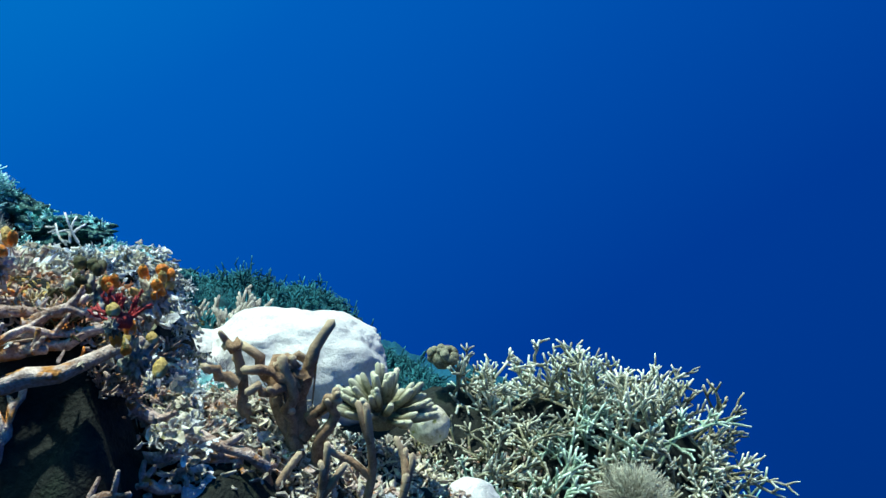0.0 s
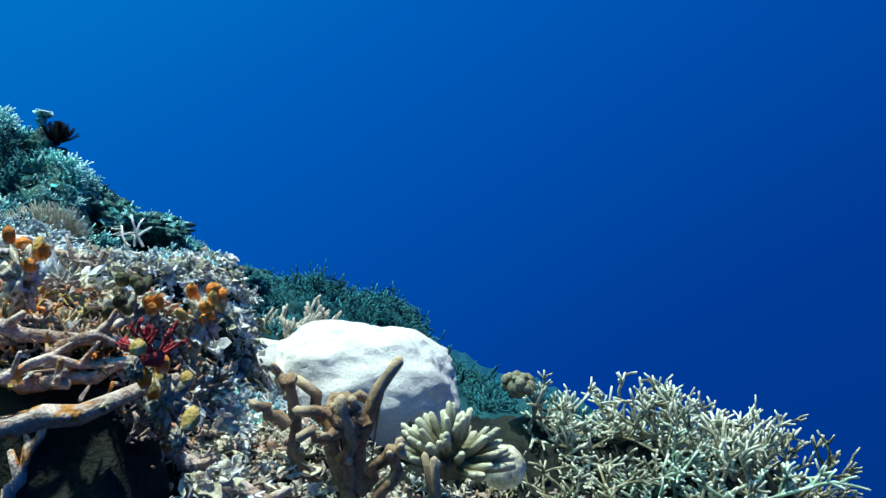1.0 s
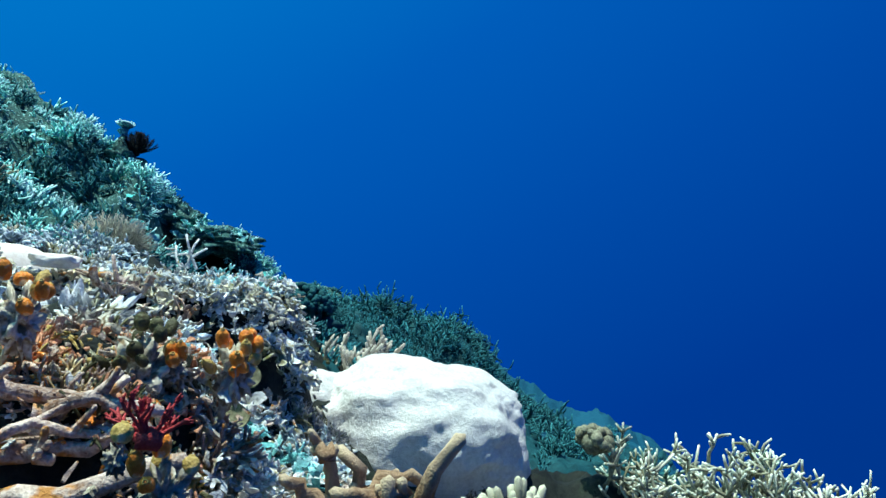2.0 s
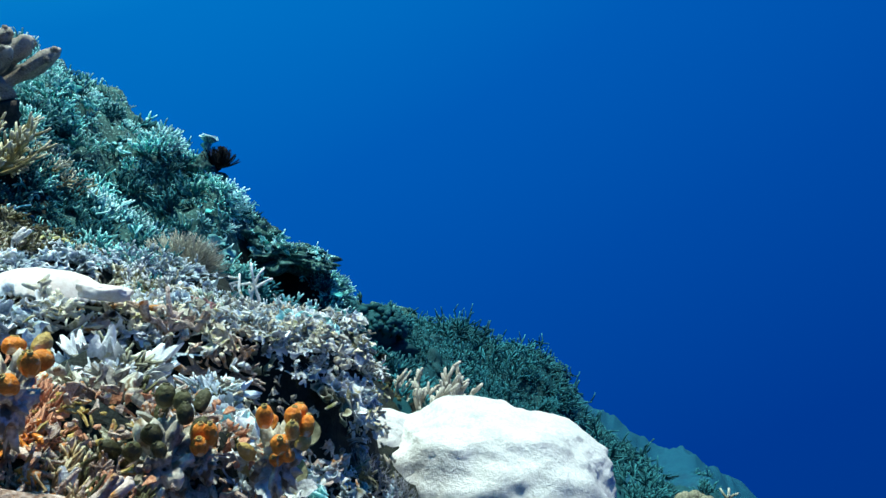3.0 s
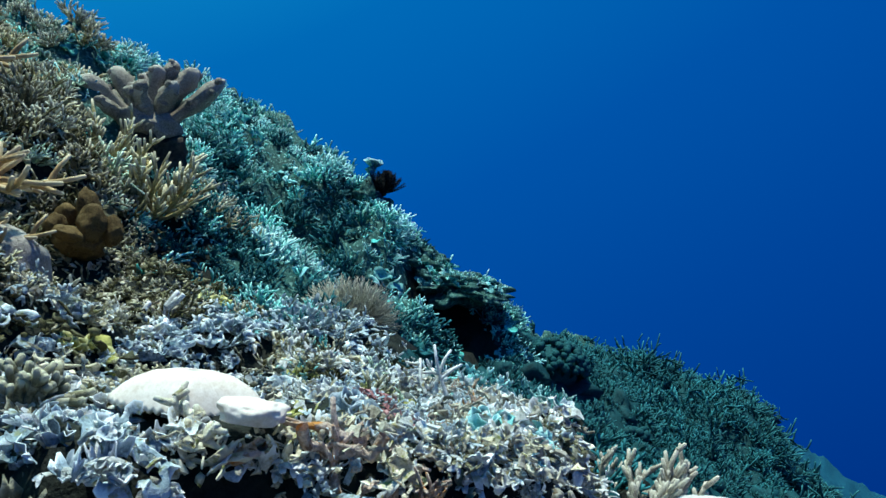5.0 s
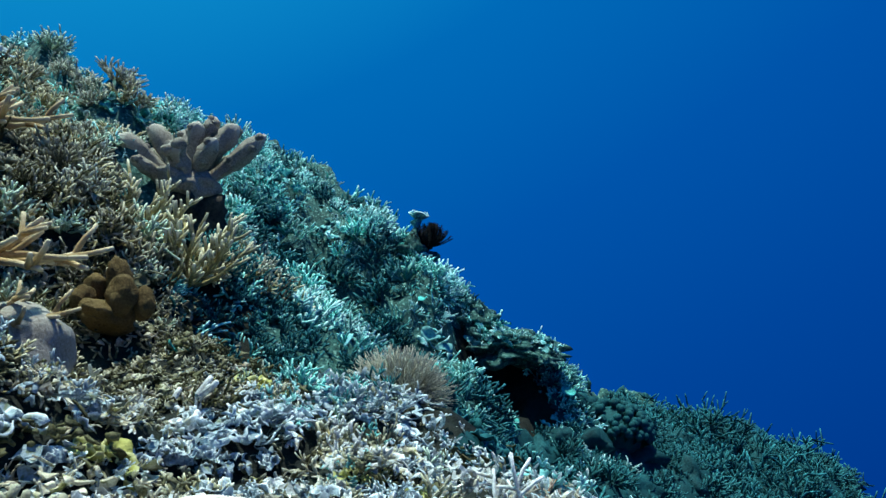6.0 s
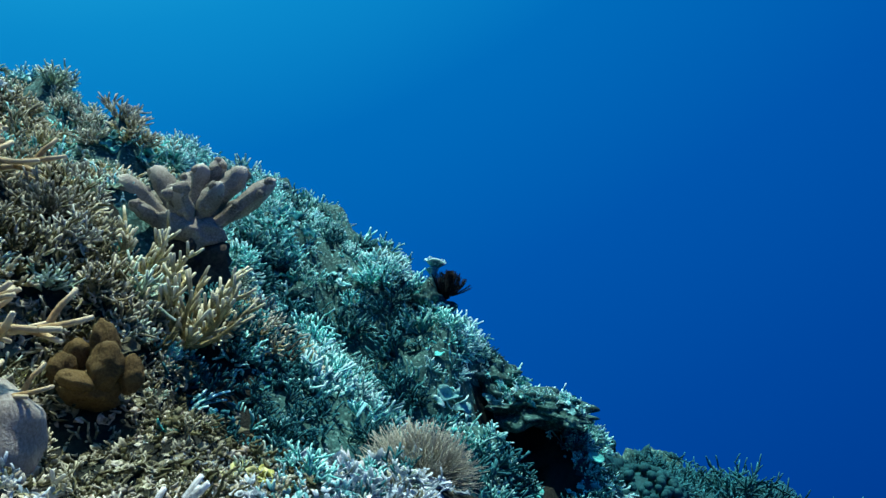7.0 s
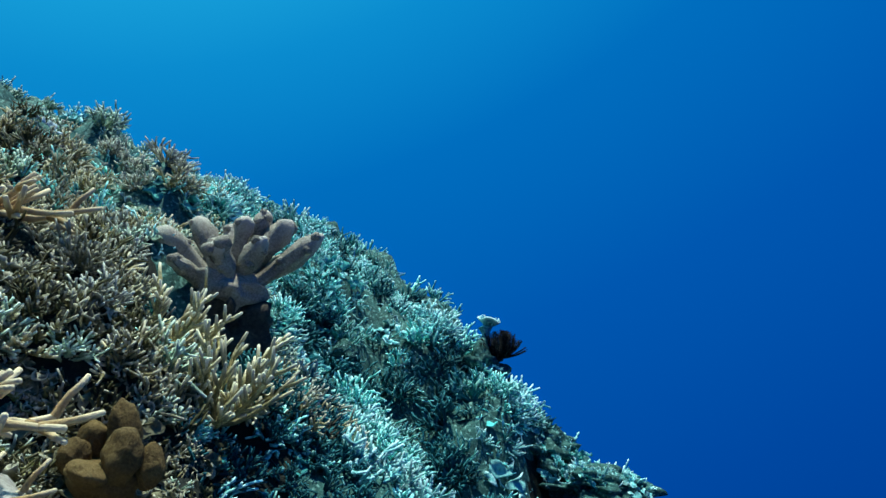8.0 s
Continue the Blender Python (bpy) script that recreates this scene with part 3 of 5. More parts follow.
def plume(seed, hairs=620, length=0.22, radius=0.0019, spread=1.35, curl=0.28):
    s, r = Shape(), rnd(seed)
    k = length / 0.22
    s.tube([(0, 0, -0.05 * k), (0, 0, 0.02 * k), (0, 0, 0.06 * k)], [0.05 * k, 0.045 * k, 0.03 * k], 8, tip=False)
    for _ in range(hairs):
        w = cone_way(r, Vector((0, 0, 1)), spread)
        pts = [w * 0.03 * k]
        ln = length * r.uniform(0.6, 1.05)
        for _ in range(4):
            w = (w + Vector((r.gauss(0, curl), r.gauss(0, curl), r.gauss(0.05, curl)))).normalized()
            pts.append(pts[-1] + w * ln / 4)
        s.tube(pts, [radius * k for k in (1.5, 1.3, 1.1, 1.2, 0.8)], 3)
    return s


def feather_star(seed, arms=24, length=0.16):
    s, r = Shape(), rnd(seed)
    s.lump((0, 0, 0), (0.025, 0.025, 0.02), 1, 0.2, 2, seed)
    for k in range(arms):
        a = 2 * math.pi * k / arms + r.uniform(-0.1, 0.1)
        rise, curl = r.uniform(0.2, 1.3), r.uniform(0.3, 1.4)
        pts = []
        for i in range(8):
            q = i / 7
            e = rise + curl * q
            last = pts[-1] if pts else Vector((0, 0, 0))
            pts.append(last + Vector((math.cos(a) * math.cos(e), math.sin(a) * math.cos(e), math.sin(e))) * length / 7)
        s.tube(pts, [0.004 - 0.0003 * i for i in range(8)], 4)
        for i in range(1, 8):
            w = (pts[i] - pts[i - 1]).normalized()
            o = w.cross(Vector((0, 0, 1))).normalized()
            for sg in (-1, 1):
                for sub in (0, 0.5):
                    p = pts[i - 1].lerp(pts[i], sub)
                    s.tube([p, p + (o * sg + w * 0.5) * 0.022], [0.0018, 0.001], 3)
    return s


# ---------------------------------------------------------------- placing
KEEP = []       # (x, y, radius) kept free of scattered growth


def thing(name, mesh, x, y, z=None, turn=0.0, size=1.0, lean=0.5, label="", category="coral", group="", sink=0.02, kind=""):
    n = Vector((0, 0, 1)).lerp(slope(x, y), lean).normalized()
    q = n.to_track_quat("Z", "Y") @ Euler((0, 0, turn)).to_quaternion()
    ob = new(name, mesh)
    ob.matrix_world = Matrix.LocRotScale((x, y, (height(x, y) - sink * size) if z is None else z), q, (size,) * 3)
    return tagged(ob, label, category, group, kind)


def free(x, y, margin=0.0):
    return all((x - a) ** 2 + (y - b) ** 2 > (c + margin) ** 2 for a, b, c in KEEP)

# ---------------------------------------------------------------- single large things


def boulder_coral():
    """White massive coral: one broad dome with a lower shoulder, stepped folds and a finely pitted skin."""
    base = new("boulder_coral")
    base.location = (-0.82, 3.78, 1.35)

    def skin(s, tall):
        for v in s.v:
            q = v * 5.0
            v.z = tall * math.tanh(v.z / tall) * (1 - 0.10 * step(0.25, 0.6, v.x))
            v += v.normalized() * (0.016 * noise.noise(q) + 0.008 * abs(noise.noise(q * 2.3)) + 0.003 * noise.noise(q * 7.0) + 0.003 * noise.noise(q * 16.0))

    s = Shape()
    s.lump((0.08, 0.05, 0.05), (0.50, 0.44, 0.42), 6, 0.13, 3.4, 4.2, bumps=0.05)
    skin(s, 0.46)
    part("dome", s, M["boulder"], base)
    s = Shape()
    s.lump((-0.44, -0.06, -0.03), (0.34, 0.30, 0.36), 6, 0.12, 3.0, 9.1, bumps=0.06)
    skin(s, 0.42)
    part("shoulder", s, M["boulder"], base)
    KEEP.append((-0.76, 3.78, 0.58))
    tagged(base, "bleached white boulder coral with rounded folds on rubble", "coral")


boulder_coral()


def finger_coral():
    """Thick, blunt, grey-brown fingers that part from one dark trunk."""
    base = new("finger_coral")
    base.location = (-3.82, 3.88, 2.92)
    s = Shape()
    s.lump((0.0, 0.02, -0.20), (0.17, 0.16, 0.20), 4, 0.6, 5, 2.0, bumps=0.3)
    # the shade that the fingers cast is put into the trunk's colour
    part("trunk", s, M["husk"], base, "brown trunk darkened for the shade below the fingers")
    s = Shape()
    s.lump((0.0, -0.01, -0.03), (0.15, 0.14, 0.10), 4, 0.3, 3.0, 5.0, bumps=0.15)
    part("head", s, M["mauve"], base)
    # each finger: end across, end behind, end above, thickness, bow upwards
    for k, (across, behind, above, ra, bow) in enumerate([
            (-0.33, -0.02, 0.17, 0.050, 0.05), (-0.21, 0.06, 0.27, 0.050, 0.03), (-0.20, -0.16, 0.05, 0.038, -0.01), (-0.03, -0.17, 0.14, 0.060, 0.02),
            (0.02, -0.02, 0.30, 0.044, 0.0), (0.07, 0.08, 0.36, 0.044, 0.0), (0.18, 0.05, 0.33, 0.052, -0.02), (0.33, -0.01, 0.28, 0.046, -0.06),
            (0.13, -0.10, 0.21, 0.046, -0.01), (-0.08, 0.14, 0.28, 0.045, 0.0), (0.24, 0.16, 0.22, 0.046, 0.02), (-0.22, 0.18, 0.15, 0.046, 0.02)]):
        end = Vector((0.79 * across - 0.61 * behind, 0.61 * across + 0.79 * behind, above / 1.1)) * 1.1
        mid, pts, rad = end * 0.5 + Vector((0, 0, bow)), [], []
        for q in (0.0, 0.15, 0.3, 0.45, 0.6, 0.72, 0.82, 0.89, 0.94, 0.975, 0.995):
            pts.append(Vector((0, 0, -0.10 * (1 - q) ** 2)) + mid * (2 * q * (1 - q)) + end * (q * q))
            tipped = max(0.0, (q - 0.80) / 0.2)
            rad.append(ra * (0.66 + 0.28 * q + 0.15 * math.sin(q * 10 + k)) * math.sqrt(max(0.03, 1 - tipped * tipped)))
        s = Shape()
        s.tube(pts, rad, 18, rough=0.36, seed=k * 3.0, tipfrom=0.5)
        tipw = (pts[-1] - pts[-3]).normalized()
        q = rnd(400 + k)
        for at in (4, 6, 7, 8):          # knobs along the finger
            o = tipw.orthogonal().normalized()
            o.rotate(Matrix.Rotation(q.uniform(0, 6.28), 3, tipw))
            kr = ra * q.uniform(0.4, 0.6)
            s.lump(pts[at] + o * rad[at] * 0.72, (kr, kr, kr), 2, 0.3, 3, k + at, join=0)
        part("finger", s, M["mauve"], base)
    KEEP.append((-3.8, 3.9, 0.33))
    tagged(base, "thick blunt-fingered grey-brown coral on a dark stem", "coral")


finger_coral()


def antler_coral():
    """Brown, smooth, upright branches in front of the boulder."""
    base = new("antler_coral")
    base.location = (-0.42, 1.97, 1.40)
    r = rnd(11)
    arms = [        # from, to, bow sideways and upwards
        ((0.04, 0.00, -0.02), (0.123, -0.009, 0.405), -0.05, 0.05), ((0.015, -0.02, -0.02), (-0.10, -0.015, 0.36), -0.06, 0.03),
        ((0.02, 0.00, 0.00), (0.009, -0.041, 0.325), 0.01, 0.0), ((0.04, -0.015, 0.255), (-0.075, -0.08, 0.305), 0.0, 0.012),
        ((0.03, -0.016, 0.235), (-0.06, -0.107, 0.256), 0.0, 0.012), ((0.02, 0.0, 0.10), (-0.104, 0.026, 0.35), 0.02, 0.04),
        ((-0.045, -0.02, 0.28), (0.057, 0.036, 0.305), 0.0, 0.035), ((-0.10, -0.03, 0.27), (-0.17, -0.072, 0.314), 0.0, 0.0),
        ((-0.10, -0.03, 0.35), (-0.134, -0.018, 0.35), 0.0, 0.01), ((0.05, 0.0, 0.12), (0.146, -0.06, 0.222), 0.0, 0.06),
        ((0.06, 0.0, 0.02), (0.138, -0.053, 0.25), 0.02, 0.03), ((0.06, -0.013, 0.26), (0.03, -0.03, 0.325), -0.012, 0.0),
    ]
    for k, (start, end, bow, rise) in enumerate(arms):
        a, z_ = Vector(start), Vector(end)
        steps = 4 + int((z_ - a).length * 20)
        pts = []
        for i in range(steps + 1):
            q = i / steps
            wob = 0.0 if i == steps else 0.006
            pts.append(a.lerp(z_, q) + Vector((bow, 0, rise)) * (4 * q * (1 - q) * 0.7) + Vector((r.gauss(0, wob), r.gauss(0, wob), r.gauss(0, wob))))
        n = len(pts)
        r0 = (0.021 if k in (0, 2) else 0.018 if k in (1, 5) else 0.016)
        s = Shape()
        s.tube(pts, [r0 * (1 - 0.40 * i / (n - 1)) for i in range(n)], 10, rough=0.32, seed=k * 2.0, tipfrom=0.7, bluntness=0.4)
        for i in range(3, n - 1, 3):        # stubby side knobs
            o = (Vector((r.gauss(0, 1), r.gauss(0, 1), r.uniform(0.0, 1.2)))).normalized()
            ln, ra = r.uniform(0.016, 0.036), r0 * 0.62
            s.tube([pts[i], pts[i] + o * ln * 0.55, pts[i] + o * ln], [ra, ra * 0.9, ra * 0.65], 7, rough=0.2, seed=i, bluntness=0.4, join=0)
        part("branch", s, M["brown"], base)
    s = Shape()
    s.lump((-0.03, 0, -0.02), (0.13, 0.10, 0.08), 3, 0.4, 3, 5)
    part("foot", s, M["brown"], base)
    tagged(base, "smooth brown antler coral with upright blunt branches", "coral")
    KEEP.append((-0.42, 1.97, 0.07))
    # lower upright stubs in front of it
    for x, y, z, h, k in [(-0.22, 1.97, 1.36, 0.25, 1), (-0.18, 1.86, 1.30, 0.18, 2), (-0.44, 1.82, 1.34, 0.2, 3), (-0.33, 1.84, 1.32, 0.16, 4)]:
        s, q = Shape(), rnd(k)
        grow(s, q, Vector((0, 0, 0)), Vector((0.05, 0, 1)), h, 0.012, 1, 0.2, 0.12, (2, 3), (0.4, 0.7), 0.5, 0.75, 9, 5, 0.15, 0.4)
        ob = new("antler_coral", s.mesh("antler_coral", M["brown"]))
        ob.location = (x, y, z)
        tagged(ob, "single brown upright coral stub among rubble", "coral")


antler_coral()


def olive_cluster():
    r = rnd(21)
    base = new("finger_coral_cluster")
    base.matrix_world = Matrix.LocRotScale((-0.20, 2.36, 1.49), None, (0.9, 0.86, 0.8))
    for _ in range(85):
        w = cone_way(r, Vector((0.2, -0.1, 1)).normalized(), 1.6)
        p = w * 0.04
        mid = p + w * 0.07
        end = mid + (w + Vector((0, 0, 0.35))).normalized() * r.uniform(0.04, 0.08)
        s = Shape()
        s.tube([p, mid, end.lerp(mid, 0.5), end], [0.013, 0.0125, 0.012, 0.009], 8, rough=0.25, seed=r.random() * 9, tipfrom=0.35, bluntness=0.4)
        part("finger", s, M["olive"], base)
    s = Shape()
    s.lump((0, 0, 0), (0.07, 0.07, 0.06), 2, 0.2, 3, 3)
    part("foot", s, M["olive"], base)
    tagged(base, "olive finger coral cluster with pale tips", "coral")
    KEEP.append((-0.2, 2.36, 0.13))


olive_cluster()


def dead_branch(name, pts, ra, seed, label):
    r, s = rnd(seed), Shape()
    fine = []
    for a, b in zip(pts, pts[1:]):
        for k in range(4):
            fine.append(Vector(a).lerp(Vector(b), k / 4) + Vector((r.gauss(0, 0.004), r.gauss(0, 0.004), r.gauss(0, 0.006))))
    fine.append(Vector(pts[-1]))
    n = len(fine)
    s.tube(fine, [ra * (1 - 0.4 * i / (n - 1)) for i in range(n)], 10, tip=False, rough=0.45, seed=seed)
    for _ in range(3):
        i = r.randint(2, n - 3)
        w = (fine[i + 1] - fine[i]).normalized()
        o = cone_way(r, (w + Vector((0, 0, 0.8))).normalized(), 0.8)
        s.tube([fine[i], fine[i] + o * 0.025, fine[i] + o * 0.05], [ra * 0.6, ra * 0.5, ra * 0.35], 6, tip=False, rough=0.2, join=0)
    tagged(new(name, s.mesh(name, M["log"])), label, "dead coral")


for k, (pts, ra) in enumerate([
    ([(-1.00, 1.46, 1.70), (-0.80, 1.54, 1.745), (-0.62, 1.62, 1.805)], 0.019),
    ([(-0.78, 1.78, 1.66), (-0.62, 1.78, 1.60), (-0.42, 1.80, 1.50)], 0.019),
    ([(-0.98, 1.58, 1.885), (-0.86, 1.62, 1.865), (-0.72, 1.72, 1.84)], 0.015),
    ([(-0.95, 1.60, 1.82), (-0.84, 1.60, 1.78), (-0.70, 1.66, 1.83)], 0.016),
    ([(-0.90, 1.60, 1.50), (-0.70, 1.72, 1.55), (-0.48, 1.82, 1.52)], 0.018),
    ([(-0.86, 1.55, 1.55), (-0.85, 1.57, 1.64), (-0.84, 1.6, 1.72)], 0.014),
    ([(-1.75, 2.34, 1.80), (-1.66, 2.40, 1.90), (-1.50, 2.46, 1.96)], 0.018),
    ([(-1.60, 2.30, 1.72), (-1.54, 2.40, 1.80), (-1.40, 2.44, 1.78)], 0.016),
    ([(-1.66, 2.42, 1.66), (-1.64, 2.44, 1.78), (-1.64, 2.48, 1.90)], 0.015),
]):
    dead_branch("dead_branch", pts, ra, 30 + k, "pinkish encrusted dead coral branch bridging a hollow")


rd = rnd(56)
for k in range(16):
    p_ = Vector((rd.uniform(-1.15, -0.62), rd.uniform(1.5, 1.72), 0))
    p_.z = height(p_.x, max(1.68, p_.y)) - rd.uniform(0.0, 0.07)
    a, e, ln = rd.uniform(-0.5, 0.9), rd.gauss(0.0, 0.3), rd.uniform(0.06, 0.13)
    d_ = Vector((math.cos(a) * math.cos(e), math.sin(a) * math.cos(e), math.sin(e))) * ln
    dead_branch("dead_branch", [p_ - d_, p_ + Vector((0, 0, 0.012)), p_ + d_], rd.uniform(0.009, 0.016), 90 + k, "pinkish encrusted dead coral branch on the outcrop's lip")
rb = rnd(55)
for k in range(18):
    y = rb.uniform(2.38, 2.66)
    x = lip(y) + rb.uniform(0.0, 0.26)
    z = height(x, y) + rb.uniform(0.0, 0.05)
    a, e, ln = rb.uniform(0, 6.28), rb.gauss(0.2, 0.6), rb.uniform(0.05, 0.12)
    d_ = Vector((math.cos(a) * math.cos(e), math.sin(a) * math.cos(e), math.sin(e))) * ln
    p_ = Vector((x, y, z))
    dead_branch("dead_branch", [p_ - d_, p_ + Vector((0, 0, 0.015)), p_ + d_], rb.uniform(0.008, 0.015), 60 + k, "pinkish encrusted dead coral branch in a hollow")


def tunicate(x, y, z, h, ra, mat, lean, turn, label):
    """A barrel-shaped sea squirt: tunic, raised siphon and dark gullet."""
    base = new("sea_squirt")
    base.matrix_world = Matrix.LocRotScale((x, y, z), Euler((lean, 0, turn)), None)
    s = Shape()
    prof = [(0.6, 0.0), (0.9, 0.15), (1.04, 0.38), (1.05, 0.58), (0.93, 0.76), (0.68, 0.9), (0.4, 0.98), (0.26, 1.0)]
    s.tube([(0, 0, h * q) for _, q in prof], [ra * k for k, _ in prof], 14, tip=False, rough=0.2, seed=x * 40)
    part("tunic", s, M[mat], base)
    n, g = 10, []
    for i in range(n + 1):
        a = 2 * math.pi * i / n
        g.append([Vector((math.cos(a) * ra * q, math.sin(a) * ra * q, h * e)) for q, e in ((0.36, 0.96), (0.33, 1.05), (0.24, 1.05))])
    s = Shape()
    s.sheet(g, ra * 0.08)
    part("siphon", s, M["yellow" if mat != "moss" else "moss"], base)
    s = Shape()
    s.lump((0, 0, h * 1.0), (ra * 0.26, ra * 0.26, h * 0.05), 2, 0.1, 2, 1)
    part("gullet", s, M["gullet"], base)
    tagged(base, label, "sea squirt", "sea squirts on the near outcrop")


SQUIRTS = {"orange": "orange barrel-shaped sea squirt with an open siphon", "yellow": "ochre barrel-shaped sea squirt with a pale rim", "moss": "dark olive sea squirt overgrown with algae"}
for n_, (x, y, z, wide, count, tones) in enumerate([
    (-0.725, 1.955, 1.885, 0.040, 12, ("orange", "orange", "yellow")), (-0.603, 1.44, 1.855, 0.012, 1, ("yellow",)), (-0.555, 1.485, 1.75, 0.012, 1, ("yellow",)),
    (-0.835, 1.835, 1.885, 0.052, 11, ("moss",)), (-0.93, 1.66, 1.975, 0.036, 7, ("orange", "orange", "yellow")), (-0.785, 1.86, 1.885, 0.02, 3, ("yellow", "orange")),
    (-0.61, 1.56, 1.79, 0.03, 5, ("orange", "yellow")),
]):
    r_, seats = rnd(n_ + 70), []
    for _ in range(200):
        w_ = cone_way(r_, Vector((0.15, -0.4, 0.9)).normalized(), 1.5)
        p_ = Vector((x, y, z)) + w_ * wide
        p_ += Vector((r_.gauss(0, 0.2), r_.gauss(0, 0.2), r_.gauss(0, 0.2))) * wide
        if len(seats) < count and all((p_ - q).length > 0.0165 for q in seats):
            seats.append(p_)
            tone_ = r_.choice(tones)
            tunicate(p_.x, p_.y, p_.z, r_.uniform(0.021, 0.035), r_.uniform(0.0088, 0.0128), tone_, math.atan2(-w_.y, w_.z) * 0.6, r_.uniform(-0.5, 0.5), SQUIRTS[tone_])
    s_ = Shape()
    s_.lump((0, 0, 0), (wide * 0.7, wide * 0.7, wide * 1.1), 4, 1.0, 6, n_, bumps=0.5)
    for v in s_.v:
        v.z -= wide * 0.55
    thing("reef_rock", s_.mesh("reef_rock", M["rubble"]), x, y, z, lean=0, label="crusted rock knob carrying a clump of sea squirts", category="rock")


def red_sponge():
    s, r = Shape(), rnd(8)
    for a, e, ln in [(0.3, 1.0, 0.09), (1.0, 0.6, 0.07), (-0.3, 0.2, 0.09), (2.6, 0.3, 0.08), (3.6, 0.15, 0.08), (-1.2, 0.1, 0.07), (1.8, 1.2, 0.06), (0.0, -0.2, 0.06), (0.6, 0.35, 0.09), (-0.7, 0.5, 0.07)]:
        w = Vector((math.cos(a) * math.cos(e), math.sin(a) * math.cos(e), math.sin(e)))
        grow(s, r, Vector((0, 0, 0)), w, ln, 0.0062, 2, 0.2, 0.2, (2, 3), (0.4, 0.9), 0.5, 0.35, 6, 4, 0.4)
    s.lump((0, 0, 0), (0.03, 0.025, 0.02), 2, 0.6, 3, 2, join=0)
    thing("sponge", s.mesh("sponge", M["red"]), -0.622, 1.53, 1.852, lean=0, size=0.62, label="crimson branching sponge among sea squirts", category="sponge")


red_sponge()


def sea_fan():
    s, r = Shape(), rnd(3)

    def spread(p, a, ln, ra, d):
        q = p + Vector((math.sin(a) * ln, r.gauss(0, 0.006), math.cos(a) * ln))
        s.tube([p, p.lerp(q, 0.5) + Vector((r.gauss(0, 0.002), 0, 0)), q], [ra, ra * 0.9, ra * 0.75], 4, tip=False)
        if d:
            for b in (-0.5, 0.15, 0.55):
                if r.random() < 0.88:
                    spread(q, a + b + r.gauss(0, 0.15), ln * r.uniform(0.6, 0.85), ra * 0.75, d - 1)
    for a in (-0.7, -0.2, 0.25, 0.7):
        spread(Vector((0, 0, 0)), a, 0.085, 0.005, 5)
    thing("sea_fan", s.mesh("sea_fan", M["fan"]), -0.98, 3.05, 1.34, lean=0, turn=0.2, label="lacy pale grey sea fan before a white boulder", category="sea fan")


sea_fan()

PLUME = plume(1, 1500, 0.23, 0.0015, 1.3, 0.26).mesh("soft_coral", M["feather"])
thing("soft_coral", PLUME, -2.46, 4.02, 2.01, lean=0.3, size=1.02, label="feathery tan soft coral tuft", category="soft coral")
thing("soft_coral", PLUME, 0.62, 3.12, height(0.62, 3.12) + 0.08, 1.0, 0.85, label="feathery grey-tan soft coral tuft among staghorn", category="soft coral")
thing("soft_coral", PLUME, 0.86, 3.38, height(0.86, 3.38) + 0.12, 2.0, 0.85, label="feathery grey-tan soft coral tuft among staghorn", category="soft coral")
STAR = feather_star(2, 50, 0.14).mesh("feather_star", M["black"])
thing("feather_star", STAR, -0.29, 2.55, 1.46, lean=0, size=0.62, label="black feather star clinging beside finger coral", category="feather star")
thing("feather_star", feather_star(9, 80, 0.14).mesh("feather_star", M["black"]), -3.64, 5.86, 2.86, lean=0, size=1.15, label="black feather star on the outer reef edge", category="feather star")
thing("reef_rock", rock(7, 4).mesh("reef_rock", M["algae"]), -3.76, 5.80, 2.76, 0.5, 1.2, 0.2, "pale crusted rock knob on the reef edge", "rock")
thing("table_coral", plate(31, 0.09).mesh("table_coral", M["aqua"]), -3.74, 5.82, 3.04, 0.5, 0.8, 0.1, "small pale table coral on the reef edge")
TURF = plume(5, 420, 0.05, 0.0014, 1.5).mesh("algae_turf", M["rust"])
for k, (x, y) in enumerate([(-0.99, 1.75), (-1.05, 1.76), (-1.03, 1.81), (-1.09, 1.83)]):
    thing("algae_turf", TURF, x, y, None, k, 1.35, 0.5, "fuzzy rust-red algae turf on the outcrop", "algae")
KEEP += [(-2.46, 4.02, 0.2), (0.62, 3.22, 0.15), (0.86, 3.42, 0.15)]


def pillow(name, size, mat, seed, detail=4, rough=0.12, bumps=0.0):
    s = Shape()
    s.lump((0, 0, 0), size, detail, rough, 3.0, seed, bumps)
    return s.mesh(name, M[mat])




def mushroom_coral(x, y, z, turn):
    """A long low dome with radial ridges."""
    s, n = Shape(), 96
    grid = []
    for i in range(n + 1):
        a = 2 * math.pi * (i % n) / n
        out = 1 + 0.05 * math.sin(2 * a + 1) + 0.04 * math.sin(5 * a)
        ridge = 0.004 if i % 2 else -0.004
        grid.append([Vector((math.cos(a) * 0.142 * q * out, math.sin(a) * 0.092 * q * out, 0.060 * (1 - q ** 3.0) + (ridge * q if q < 1.05 else 0))) for q in (0.03, 0.3, 0.55, 0.75, 0.9, 1.0, 1.04)])
    s.sheet(grid, 0.012, False)
    s.crisp = False
    thing("mushroom_coral", s.mesh("mushroom_coral", M["cream"]), x, y, z, turn, lean=0, label="smooth pale cream mushroom coral with fine ridges")


